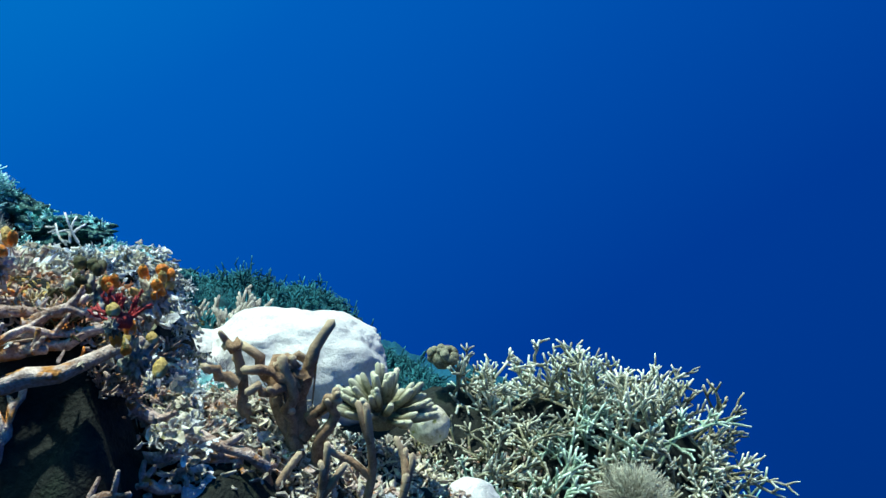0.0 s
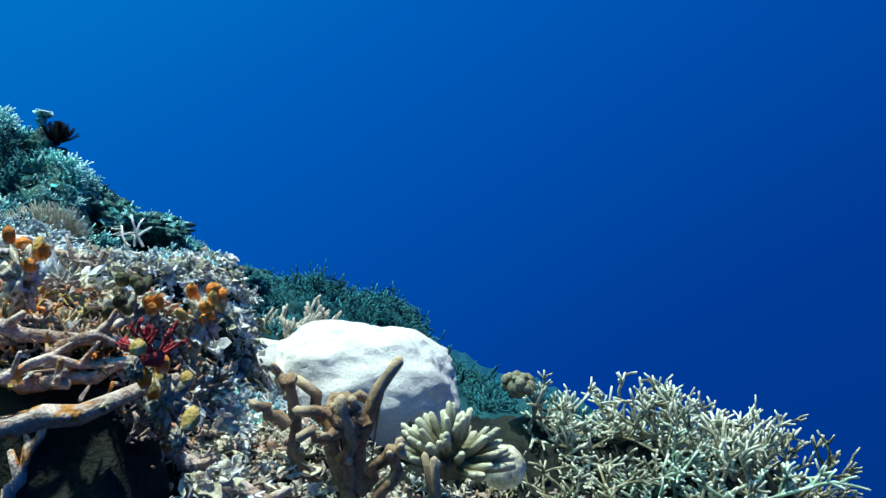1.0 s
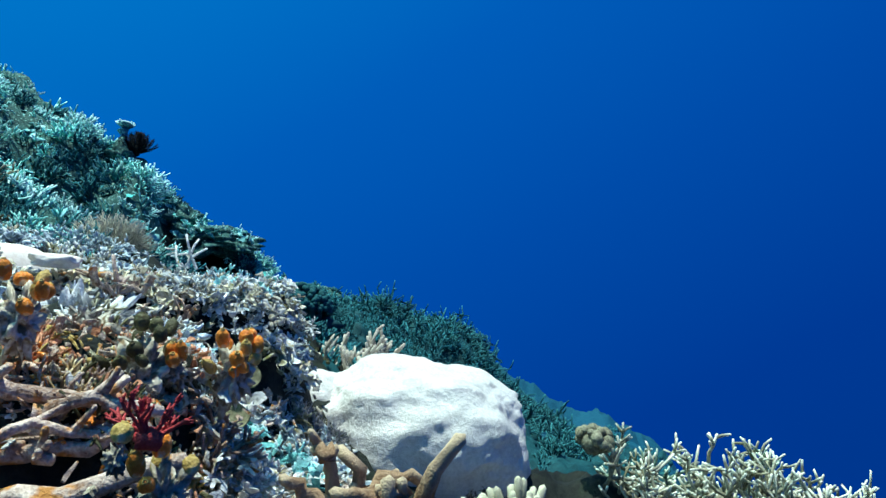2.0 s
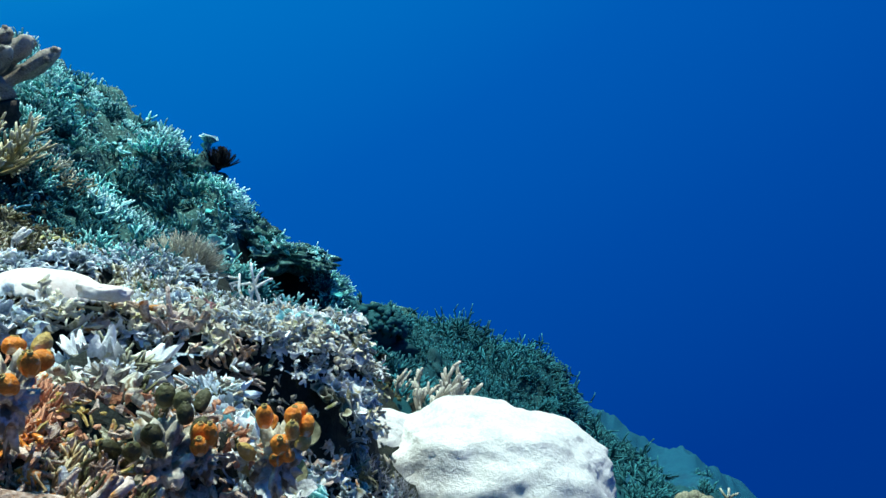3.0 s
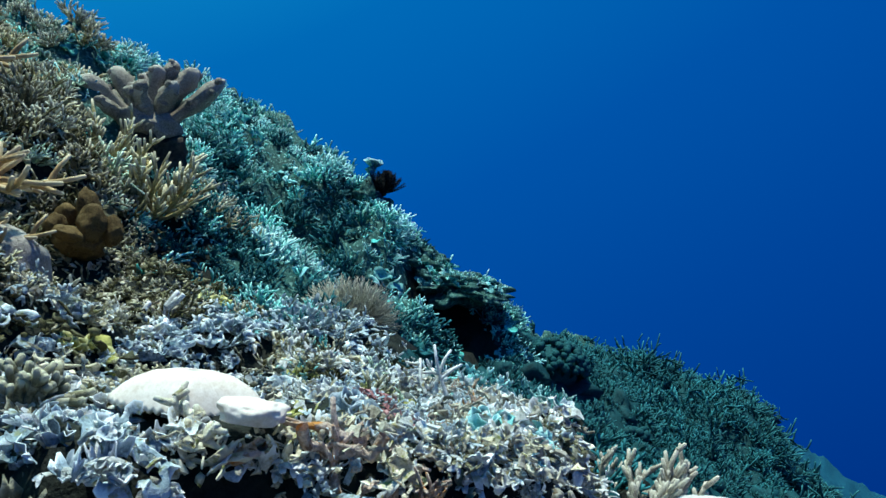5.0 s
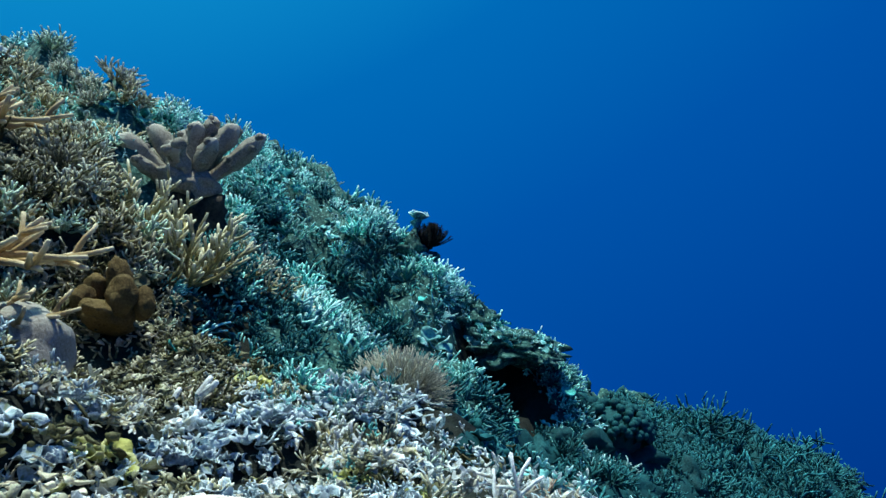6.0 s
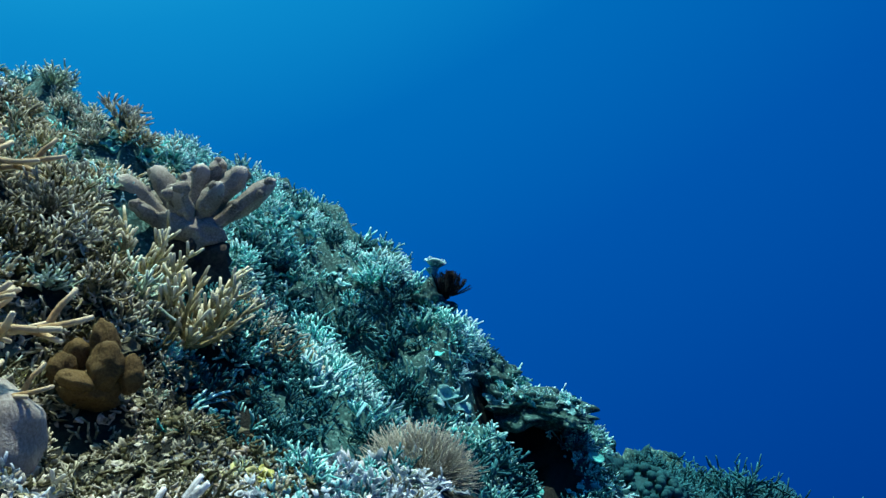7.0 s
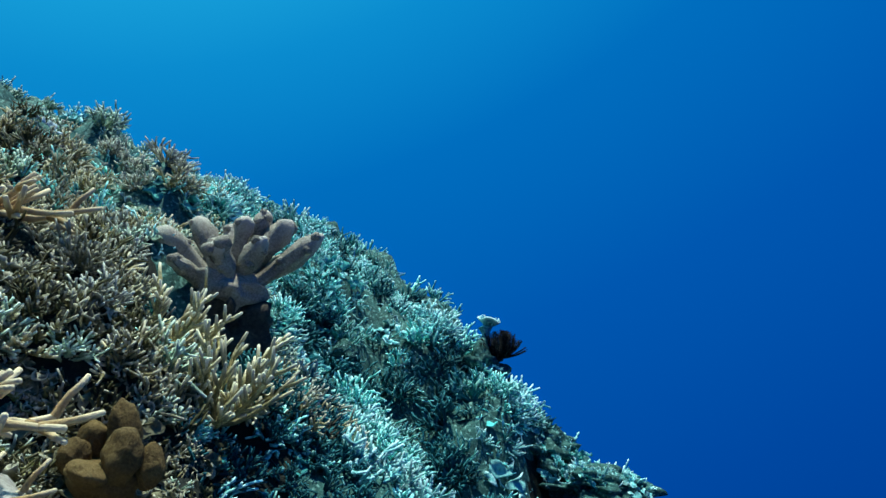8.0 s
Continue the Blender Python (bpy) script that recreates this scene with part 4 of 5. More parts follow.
mushroom_coral(-1.73, 2.50, 2.0, 0.55)
s_ = Shape()
s_.lump((0, 0, 0), (0.066, 0.058, 0.034), 4, 0.30, 3.0, 7.7, bumps=0.06)
for v in s_.v:
    v.z = 0.022 * math.tanh(v.z / 0.022)
thing("rock_slab", s_.mesh("rock_slab", M["cream"]), -1.515, 2.455, 2.03, 0.5, lean=0, label="flat broken white coral slab", category="dead coral")
thing("dome_coral", pillow("dome_coral", (0.17, 0.16, 0.16), "fuzz", 6), -2.97, 2.76, 2.14, lean=0, label="pale dome-shaped coral with fuzzy polyps")
thing("dome_coral", pillow("dome_coral", (0.11, 0.10, 0.08), "boulder", 7), 0.08, 2.64, 1.12, lean=0, label="small white dome coral among rubble")
thing("dome_coral", pillow("dome_coral", (0.075, 0.07, 0.075), "bone", 8), -0.05, 2.9, 1.33, lean=0, label="pale rounded coral head beside finger coral")
thing("cauliflower_coral", knobs(4, 30, 0.07, 0.022).mesh("cauliflower_coral", M["stag"]), 0.03, 3.84, 1.44, lean=0, label="pale knobbly cauliflower coral head")


def saucer(x, y, z, size, lean_, turn, tone="olive", words="thin olive saucer-shaped plate coral under the terrace"):
    """A thin round plate with a waving rim, grown out of the face."""
    s, n = Shape(), 20
    s.sheet([[Vector((math.cos(6.2832 * i / n) * size * q, math.sin(6.2832 * i / n) * size * q * 0.85, 0.25 * size * q * q + 0.07 * size * q * math.sin(18.85 * i / n + turn))) for q in (0.02, 0.4, 0.75, 1.0)] for i in range(n + 1)], 0.006, False)
    ob = new("plate_coral", s.mesh("plate_coral", M[tone]))
    ob.matrix_world = Matrix.LocRotScale((x, y, z), Euler((lean_, 0.2, turn)), None)
    tagged(ob, words, "coral")


saucer(-1.03, 2.52, 1.66, 0.085, 0.7, 0.3)
saucer(-1.0, 2.58, 1.76, 0.05, 0.9, 0.9)
saucer(-1.12, 2.48, 1.60, 0.07, 0.4, 2.0)
saucer(-2.62, 6.16, 1.86, 0.11, 1.0, 0.5, "lagoon", "dim blue-green saucer-shaped plate coral beside a dark recess")
saucer(-2.55, 6.05, 1.98, 0.05, 0.5, 0.2, "teal", "pale blue-green saucer-shaped plate coral beside a dark recess")


def leather_coral(x, y, z):
    base = new("leather_coral")
    base.matrix_world = Matrix.LocRotScale((x, y, z), None, (0.8, 0.8, 0.85))
    s = Shape()
    s.lump((0, 0, 0), (0.13, 0.11, 0.07), 3, 0.3, 3, 4)
    part("foot", s, M["lobe"], base)
    r = rnd(14)
    for k, (dx, dy, h, wd) in enumerate([(-0.11, 0.0, 0.15, 0.062), (-0.03, 0.05, 0.22, 0.07), (0.07, 0.0, 0.16, 0.075), (0.13, 0.07, 0.12, 0.05), (-0.07, -0.08, 0.10, 0.055), (0.06, -0.10, 0.06, 0.07), (-0.16, 0.07, 0.12, 0.05)]):
        s = Shape()
        s.lump((0, 0, 0), (wd, wd * 0.85, h * 0.58), 4, 0.18, 3.0, k * 2.3, bumps=0.05)
        turn = Euler((r.gauss(0, 0.25), r.gauss(0, 0.25), r.uniform(-0.6, 0.6))).to_matrix()
        s.v = [turn @ v + Vector((dx, dy, h * 0.55)) for v in s.v]
        part("lobe", s, M["lobe"], base)
    tagged(base, "brown leather coral with upright folded lobes", "coral")


leather_coral(-3.06, 3.09, 2.27)
thing("knob_coral", knobs(6, 170, 0.25, 0.029).mesh("knob_coral", M["lagoon"]), -2.40, 6.62, 1.70, lean=0, label="dark blue-green knobbly coral mound")
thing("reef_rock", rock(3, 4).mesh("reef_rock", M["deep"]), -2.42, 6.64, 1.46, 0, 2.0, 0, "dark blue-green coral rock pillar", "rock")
KEEP += [(-2.95, 5.82, 0.37), (-1.0, 4.1, 0.12), (-3.05, 3.05, 0.13), (-3.03, 2.74, 0.14), (-1.73, 2.50, 0.16), (-1.52, 2.46, 0.07), (-2.40, 6.62, 0.34)]



def amber_staghorn(x, y, z, turn, size):
    base = new("staghorn_coral")
    base.matrix_world = Matrix.LocRotScale((x, y, z), Euler((0, 0, turn)), (size,) * 3)
    for k, (a, e, ln) in enumerate([(0.0, 0.16, 0.36), (0.25, -0.05, 0.30), (-0.3, 0.0, 0.30), (0.5, 0.4, 0.28), (-0.1, 0.55, 0.26), (0.9, 0.2, 0.26), (-0.8, 0.3, 0.22), (2.4, 0.5, 0.25), (-2.2, 0.4, 0.25)]):
        s, r = Shape(), rnd(400 + k)
        w = Vector((math.cos(a) * math.cos(e), math.sin(a) * math.cos(e), math.sin(e)))
        grow(s, r, Vector((0, 0, 0)), w, ln, 0.0155, 1, 0.11, 0.03, (2, 3), (0.4, 0.7), 0.45, 0.6, 8, 5, 0.12)
        part("branch", s, M["amber"], base)
    tagged(base, "amber staghorn coral with long pale-tipped branches", "coral")


amber_staghorn(-2.93, 2.60, 2.42, 0.62, 0.8)
amber_staghorn(-3.02, 2.68, 2.25, 0.5, 0.62)
amber_staghorn(-4.10, 2.98, 2.98, 0.5, 1.0)
KEEP += [(-3.2, 3.64, 0.10), (-3.55, 3.5, 0.1), (-2.72, 2.62, 0.15)]

# ---------------------------------------------------------------- scattered growth
KINDS = {
    "staghorn": lambda k: staghorn(200 + k),
    "bush": lambda k: bushy(220 + k),
    "ruffle": lambda k: ruffles(240 + k),
    "rubble": lambda k: sticks(260 + k),
    "blade": lambda k: blades(250 + k),
    "twig": lambda k: bushy(370 + k, 19, 0.125, 0.009, 1.4, 3, False, 1, 0.2, (2, 4)),
    "shelf": lambda k: ruffles(345 + k, 12, 0.046, 0.005, 5, 3, 0.14),
    "rock": lambda k: rock(280 + k),
    "knob": lambda k: knobs(320 + k),
    "far_ruffle": lambda k: ruffles(340 + k, 12, 0.055, 0.007, 6, 3, 0.14),
    "edge": lambda k: blades(350 + k, 10, 0.085),
    "far_bush": lambda k: bushy(360 + k, 15, 0.15, 0.012, 1.35, 3, False, 1, 0.14, (1, 2)),
    "far_staghorn": lambda k: staghorn(380 + k, 9, 0.24, 0.0125, 1.3, 1, 3),
}
NAMES = {"staghorn": ("staghorn_coral", "coral"), "bush": ("bush_coral", "coral"), "ruffle": ("leaf_coral", "coral"), "rubble": ("coral_rubble", "rubble"), "blade": ("blade_coral", "coral"), "twig": ("bush_coral", "coral"), "shelf": ("plate_coral", "coral"),
         "rock": ("reef_rock", "rock"), "far_ruffle": ("plate_coral", "coral"), "edge": ("leaf_coral", "coral"), "far_bush": ("bush_coral", "coral"), "far_staghorn": ("staghorn_coral", "coral"), "knob": ("knob_coral", "coral")}
WORDS = {"staghorn": "staghorn coral thicket", "bush": "bushy finger coral", "ruffle": "ruffled leaf coral clump", "rubble": "broken coral rubble heap", "rock": "rough encrusted reef rock",
         "knob": "knobbly round-headed coral"}
TONES = {"white": "bleached white", "stag": "pale cream-tipped", "teal": "blue-green", "aqua": "pale aqua", "deep": "dark blue-green", "lagoon": "dim blue-green", "abyss": "deep blue", "rubble": "mottled grey-brown",
         "tan": "tan", "olive": "olive", "reef": "dark", "rust": "rust-red", "lime": "yellow-green", "pink": "pink", "brown": "brown", "amber": "amber", "log": "pinkish", "moss": "dark olive", "husk": "shade-darkened", "algae": "mottled haze-tinted", "bone": "bone-coloured", "slate": "blue-grey", "sage": "grey-green", "orange": "orange", "yellow": "ochre"}
WORDS["edge"], WORDS["blade"], WORDS["twig"], WORDS["shelf"] = "curled leaf coral clump", "curled blade coral tuft", "fine twiggy branching coral", "crowded thin plate coral"
for far_ in ("ruffle", "bush", "staghorn"):
    WORDS["far_" + far_] = WORDS[far_]
KINDS["tuft"] = lambda k: bushy(390 + k, 10, 0.10, 0.008, 1.4, 3, False, 1, 0.24, (1, 2))
NAMES["tuft"], WORDS["tuft"] = ("bush_coral", "coral"), "small branching coral tuft"
KINDS["frond"], NAMES["frond"], WORDS["frond"] = (lambda k: fronds(420 + k)), ("frond_coral", "coral"), "forked frond coral clump"
KINDS["antler"], NAMES["antler"], WORDS["antler"] = (lambda k: antlers(440 + k)), ("staghorn_coral", "coral"), "stout staghorn coral with upright branchlets"
STOCK, SHAPES = {}, {}
SPLIT = {"frond": lambda k: fronds(420 + k, split=True), "antler": lambda k: antlers(440 + k, split=True), "ruffle": lambda k: ruffles(240 + k, split=True), "blade": lambda k: blades(250 + k, split=True), "staghorn": lambda k: staghorn(200 + k, split=True), "bush": lambda k: bushy(220 + k, split=True), "edge": lambda k: blades(350 + k, 10, 0.085, 0.005, 7, 5, 0.07, True)}


def colony(name, shapes, tone, x, y, z=None, turn=0.0, size=1.0, lean=0.5, label="", group="", sink=0.02, part_name="branch"):
    """A branching coral whose main branches are parts; shapes: Shapes, or meshes already made of them."""
    base = thing(name, None, x, y, z, turn, size, lean, label, "coral", group, sink)
    for sh in shapes:
        ob = new(part_name, sh.mesh(part_name, M[tone]) if isinstance(sh, Shape) else sh)
        ob.parent = base
    return base


def branches(kind, k, tone, part_name="branch"):
    if (kind, k, tone, "parts") not in STOCK:
        if (kind, k, "parts") not in SHAPES:
            SHAPES[kind, k, "parts"] = SPLIT[kind](k)
        STOCK[kind, k, tone, "parts"] = [s.mesh(part_name, M[tone]) for s in SHAPES[kind, k, "parts"]]
    return STOCK[kind, k, tone, "parts"]


def stock(kind, k, tone):
    if (kind, k) not in SHAPES:
        SHAPES[kind, k] = KINDS[kind](k)
    if (kind, k, tone) not in STOCK:
        STOCK[kind, k, tone] = SHAPES[kind, k].mesh(NAMES[kind][0], M[tone])
    return STOCK[kind, k, tone]


def strew(seed, count, where, kinds, sizes, gap=0.0, lean=0.6, group="", variants=3, stay=True, lift=0.0, parts=False, above=-99.0, joined="", dark=()):
    """Set count colonies where the plan says: where(r) gives x, y; kinds is a list of (kind, tone, share); dark: what
    is set in the low gaps, mostly darker tones that paint their shade.
    """
    r, done, tries = rnd(seed), [], 0
    shares = [c for _, _, c in kinds]
    bed, tones, which = Shape(), sorted({t for _, t, _ in [*kinds, *dark]}), []
    while len(done) < count and tries < count * 30:
        tries += 1
        x, y = where(r)
        if stay and not free(x, y) or height(x, y) < above:
            continue
        if any((x - a) ** 2 + (y - b) ** 2 < gap * gap for a, b in done):
            continue
        done.append((x, y))
        # low gaps between heads take darker growth, as shade put into colour
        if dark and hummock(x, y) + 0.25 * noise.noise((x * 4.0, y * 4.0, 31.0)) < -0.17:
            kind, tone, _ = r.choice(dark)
        else:
            kind, tone, _ = r.choices(kinds, shares)[0]
        if joined:      # far off, past counting: one bed of growth
            k = r.randrange(variants)
            stock(kind, k, tone)
            src = SHAPES[kind, k]
            n = Vector((0, 0, 1)).lerp(slope(x, y), lean).normalized()
            q = n.to_track_quat("Z", "Y") @ Euler((0, 0, r.uniform(0, 6.28))).to_quaternion()
            sz = r.uniform(*sizes)
            m = Matrix.LocRotScale((x, y, height(x, y) - 0.02 * sz), q, (sz,) * 3)
            o = len(bed.v)
            bed.v += [m @ v for v in src.v]
            bed.g += src.g
            bed.f += [tuple(o + i for i in f) for f in src.f]
            which += [tones.index(tone)] * len(src.f)
            continue
        if parts and kind in SPLIT:
            leafy = "leaf" if kind in ("ruffle", "blade", "frond") else "branch"
            colony(NAMES[kind][0], branches(kind, r.randrange(variants), tone, leafy), tone, x, y, None, r.uniform(0, 6.28), r.uniform(*sizes), lean,
                   f"{TONES[tone]} {WORDS[kind]} on the reef slope", group, part_name=leafy)
            continue
        ob = thing(NAMES[kind][0], stock(kind, r.randrange(variants), tone), x, y, None, r.uniform(0, 6.28), r.uniform(*sizes), lean,
                   f"{TONES[tone]} {WORDS[kind]} on the reef slope", NAMES[kind][1], group)
        ob.location.z += lift
        if kind == "rubble":
            ob["kind"] = "stuff"
    if joined:
        me = bed.mesh("coral_bed", M[tones[0]])
        for t in tones[1:]:
            me.materials.append(M[t])
        me.polygons.foreach_set("material_index", which)
        tagged(new("coral_bed", me), joined, "coral bed", kind="stuff")


def box(x0, x1, y0, y1):
    return lambda r: (r.uniform(x0, x1), r.uniform(y0, y1))


def blob(cx, cy, sx, sy):
    return lambda r: (r.gauss(cx, sx), r.gauss(cy, sy))


# tan bushes under the finger coral
colony("bush_coral", antlers(100, 19, 0.25, 0.0092, 1.45, True), "tan", -3.28, 3.56, 2.43, 0, 1.2, 0.2, "tan bushy branching coral with pale tips")
colony("bush_coral", antlers(101, 16, 0.22, 0.0092, 1.45, True), "tan", -3.56, 3.46, 2.60, 0, 1.15, 0.2, "tan bushy branching coral with pale tips")
colony("bush_coral", antlers(102, 12, 0.2, 0.0092, 1.45, True), "tan", -3.36, 3.34, 2.38, 0, 1.1, 0.2, "tan bushy branching coral with pale tips")
colony("staghorn_coral", staghorn(131, 3, 0.2, 0.010, 0.9, 1, 6, True), "white", -1.42, 2.96, 2.05, 0.6, 0.55, 0, "bleached white staghorn sprig on the outcrop edge")
colony("staghorn_coral", staghorn(132, 5, 0.12, 0.014, 1.3, 1, 6, True), "white", -2.36, 2.96, 2.03, 1.6, 1.0, 0, "bleached white staghorn fragment among rubble")
for k, (x, y, z, sz) in enumerate([(-3.72, 5.72, 2.74, 0.9), (-3.80, 5.86, 2.82, 0.8), (-3.62, 5.80, 2.70, 0.8), (-3.88, 5.74, 2.84, 1.0)]):
    colony("bush_coral", bushy(211 + k, 26, 0.10, 0.011, 1.2, 5, True), "teal", x, y, z, k, sz, 0.3, "blue-green bushy coral on the outer reef edge")
colony("finger_coral_cluster", bushy(133, 20, 0.09, 0.016, 1.3, 7, True), "olive", -1.93, 2.28, 1.98, 0, 0.7, 0, "olive finger coral cluster with pale tips")
colony("finger_coral_cluster", staghorn(134, 4, 0.1, 0.016, 0.5, 1, 7, True), "bone", -1.60, 2.40, 1.98, 0, 0.62, 0, "bone-coloured coral pillars beside a white slab")
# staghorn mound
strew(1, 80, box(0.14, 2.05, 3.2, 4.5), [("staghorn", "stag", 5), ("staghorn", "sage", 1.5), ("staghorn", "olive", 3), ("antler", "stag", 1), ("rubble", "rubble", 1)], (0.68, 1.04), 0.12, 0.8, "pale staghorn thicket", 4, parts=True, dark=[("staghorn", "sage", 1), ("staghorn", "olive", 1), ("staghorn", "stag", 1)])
strew(2, 24, box(1.5, 2.4, 3.6, 5.0), [("far_staghorn", "teal", 3), ("far_bush", "aqua", 1)], (0.6, 0.9), 0.12, 0.8, "staghorn of the drop-off", joined="blue-green staghorn thickets over the drop-off")
strew(39, 130, box(-0.25, 0.5, 2.2, 3.6), [("rubble", "rubble", 4), ("rubble", "bone", 2), ("rubble", "log", 1), ("tuft", "tan", 2), ("tuft", "sage", 2), ("twig", "olive", 1)], (0.45, 0.8), 0.05, 0.7, "rubble patch", 4)
strew(3, 20, box(0.1, 0.9, 2.5, 3.3), [("staghorn", "stag", 2), ("staghorn", "sage", 2), ("bush", "olive", 1), ("rubble", "rubble", 3)], (0.45, 0.7), 0.1, 0.6, "pale staghorn thicket", parts=True)
# rubble patch before the boulder
strew(4, 210, lambda r: (lambda y: (r.uniform(-0.8 + 0.2 * (1 - step(1.9, 2.1, y)), 0.3), y))(r.uniform(1.84, 2.95)), [("rubble", "rubble", 6), ("rubble", "log", 2), ("rubble", "bone", 2), ("rubble", "white", 1.3), ("ruffle", "white", 0.7)], (0.35, 0.65), 0.045, 0.9, "rubble patch", 4, False)
strew(36, 70, box(-0.78, -0.28, 1.86, 2.25), [("rubble", "rubble", 4), ("rubble", "log", 3), ("rubble", "bone", 2), ("ruffle", "bone", 1)], (0.35, 0.6), 0.04, 0.8, "rubble patch", 4, False)
strew(5, 34, box(-1.4, -0.4, 2.6, 3.5), [("ruffle", "aqua", 2), ("rubble", "white", 2), ("ruffle", "white", 2), ("rubble", "rubble", 2)], (0.5, 0.9), 0.08, 0.8, "rubble patch")
strew(45, 16, blob(-0.86, 2.5, 0.08, 0.16), [("frond", "slate", 2), ("frond", "aqua", 3), ("ruffle", "slate", 1)], (0.55, 0.95), 0.06, 0.5, "pale fronds below the outcrop", 4)
# darker tones put the shade of the hollow into this growth
strew(17, 40, box(-2.0, -1.0, 3.5, 4.6), [("ruffle", "lagoon", 2), ("rubble", "deep", 2), ("rubble", "moss", 2), ("rock", "reef", 1), ("ruffle", "olive", 1)], (0.5, 0.9), 0.08, 0.8, "hollow behind the outcrop")
# near outcrop: bleached leaf coral and broken branches on the upper terrace
strew(6, 215, lambda r: ((lambda y: (lip(y) - abs(r.gauss(0, 0.38)) + 0.05, y))(r.uniform(2.12, 3.4))), [("ruffle", "white", 4.5), ("ruffle", "slate", 5), ("frond", "white", 3.5), ("frond", "slate", 4), ("ruffle", "bone", 1.5), ("rubble", "bone", 1.5), ("rubble", "rubble", 2), ("blade", "olive", 1.2), ("blade", "lime", 0.4)],
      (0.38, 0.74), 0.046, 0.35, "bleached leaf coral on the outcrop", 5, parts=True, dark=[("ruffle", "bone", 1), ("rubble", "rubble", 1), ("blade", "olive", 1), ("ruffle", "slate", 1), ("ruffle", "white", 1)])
re_ = rnd(97)
for k in range(24):
    y = 2.14 + 0.9 * (k + re_.random()) / 24
    tone = re_.choice(("white", "white", "slate", "white", "bone"))
    ob = colony("leaf_coral", branches("edge", k % 4, tone, "plate"), tone, lip(y) + re_.uniform(-0.07, 0.005), y, 1.935 + re_.uniform(-0.02, 0.03), re_.uniform(0, 6.28), re_.uniform(0.35, 0.65), 0.0,
                "curled bleached leaf coral along the terrace edge", "leaf coral along the terrace edge", part_name="plate")
for k in range(38):
    if k < 12:
        x, y = re_.uniform(-1.30, -1.05), re_.uniform(2.3, 2.62)
    elif k < 24:
        x, y = re_.uniform(-1.16, -0.86), re_.uniform(1.84, 2.2)
    else:
        x, y = re_.uniform(-1.42, -1.08), re_.uniform(2.06, 2.26)
    tone = re_.choice(("white", "slate", "white", "bone", "olive", "white")) if k < 24 else re_.choice(("white", "white", "slate"))
    colony("leaf_coral", branches("edge", k % 4, tone, "plate"), tone, x, y, height(x, y) - 0.01, re_.uniform(0, 6.28), re_.uniform(0.32, 0.58) * (1.0 if k < 24 else 1.35), 0.2,
           "tall bleached leaf coral at the foot of the terrace", "leaf coral below the terrace", part_name="plate")
# broken coral lodged in the face below the terrace
rw = rnd(91)
for k in range(75):
    y = rw.uniform(2.5, 3.25)
    f = rw.random()
    kind = rw.choice(("frond", "ruffle", "frond", "rubble", "ruffle", "blade"))
    tone = rw.choice(("log", "rubble", "bone")) if kind == "rubble" else rw.choice(("white", "slate", "slate", "white", "bone", "olive"))
    ob = thing(NAMES[kind][0], stock(kind, k % 4, tone), lip(y) + 0.22 * f - 0.02, y, height(lip(y) + 0.22 * f - 0.02, y) + rw.uniform(-0.02, 0.03), rw.uniform(0, 6.28), rw.uniform(0.35, 0.7), 0.5,
               f"{TONES[tone]} {WORDS[kind]} on the terrace front", NAMES[kind][1], "face of the terrace", kind="stuff" if kind == "rubble" else "")
rf = rnd(93)
for k in range(75):
    y = rf.uniform(1.72, 2.5)
    f = rf.random()
    kind = rf.choice(("rubble", "frond", "frond", "rubble", "ruffle", "ruffle"))
    tone = rf.choice(("log", "rubble", "bone", "rubble")) if kind in ("rubble", "twig") else rf.choice(("white", "slate", "bone"))
    thing(NAMES[kind][0], stock(kind, k % 4, tone), rim(y) + 0.02 + 0.10 * f, y, 1.68 - 0.24 * f + rf.uniform(-0.02, 0.02), rf.uniform(0, 6.28), rf.uniform(0.35, 0.65), 0.6,
          f"{TONES[tone]} {WORDS[kind]} on the outcrop face", NAMES[kind][1], "outer face of the outcrop", kind="stuff" if kind == "rubble" else "")
# lower terrace
strew(44, 130, lambda r: ((lambda y: (rim(y) - r.uniform(-0.02, 0.5), y))(r.uniform(1.66, 1.98))), [("rubble", "log", 7), ("tuft", "moss", 1.5), ("rubble", "moss", 1), ("rubble", "orange", 1), ("rubble", "rust", 2), ("blade", "olive", 2), ("frond", "bone", 1.5), ("frond", "white", 1), ("rubble", "yellow", 1), ("twig", "log", 2)],
      (0.3, 0.6), 0.045, 0.6, "warm broken growth of the lower terrace", 4, above=1.67)
strew(19, 80, lambda r: ((lambda y: (rim(y) - r.uniform(-0.02, 0.36), y))(r.uniform(1.9, 2.3))), [("frond", "white", 5), ("blade", "white", 3), ("frond", "bone", 2), ("ruffle", "white", 4), ("twig", "log", 0.6), ("twig", "olive", 0.6), ("rubble", "white", 2), ("rubble", "rubble", 3), ("rubble", "log", 3), ("rubble", "rust", 0.6), ("twig", "amber", 0.4)],
      (0.35, 0.7), 0.05, 0.5, "broken coral of the lower terrace", 5, above=1.67, parts=True)
strew(7, 10, blob(-1.78, 3.04, 0.16, 0.08), [("ruffle", "lime", 1)], (0.35, 0.55), 0.06, 0.3, "yellow-green leaf coral", 3)
strew(20, 9, blob(-1.52, 2.96, 0.07, 0.06), [("rubble", "pink", 2), ("ruffle", "pink", 1)], (0.25, 0.42), 0.04, 0.5, "pink crusts", 3)
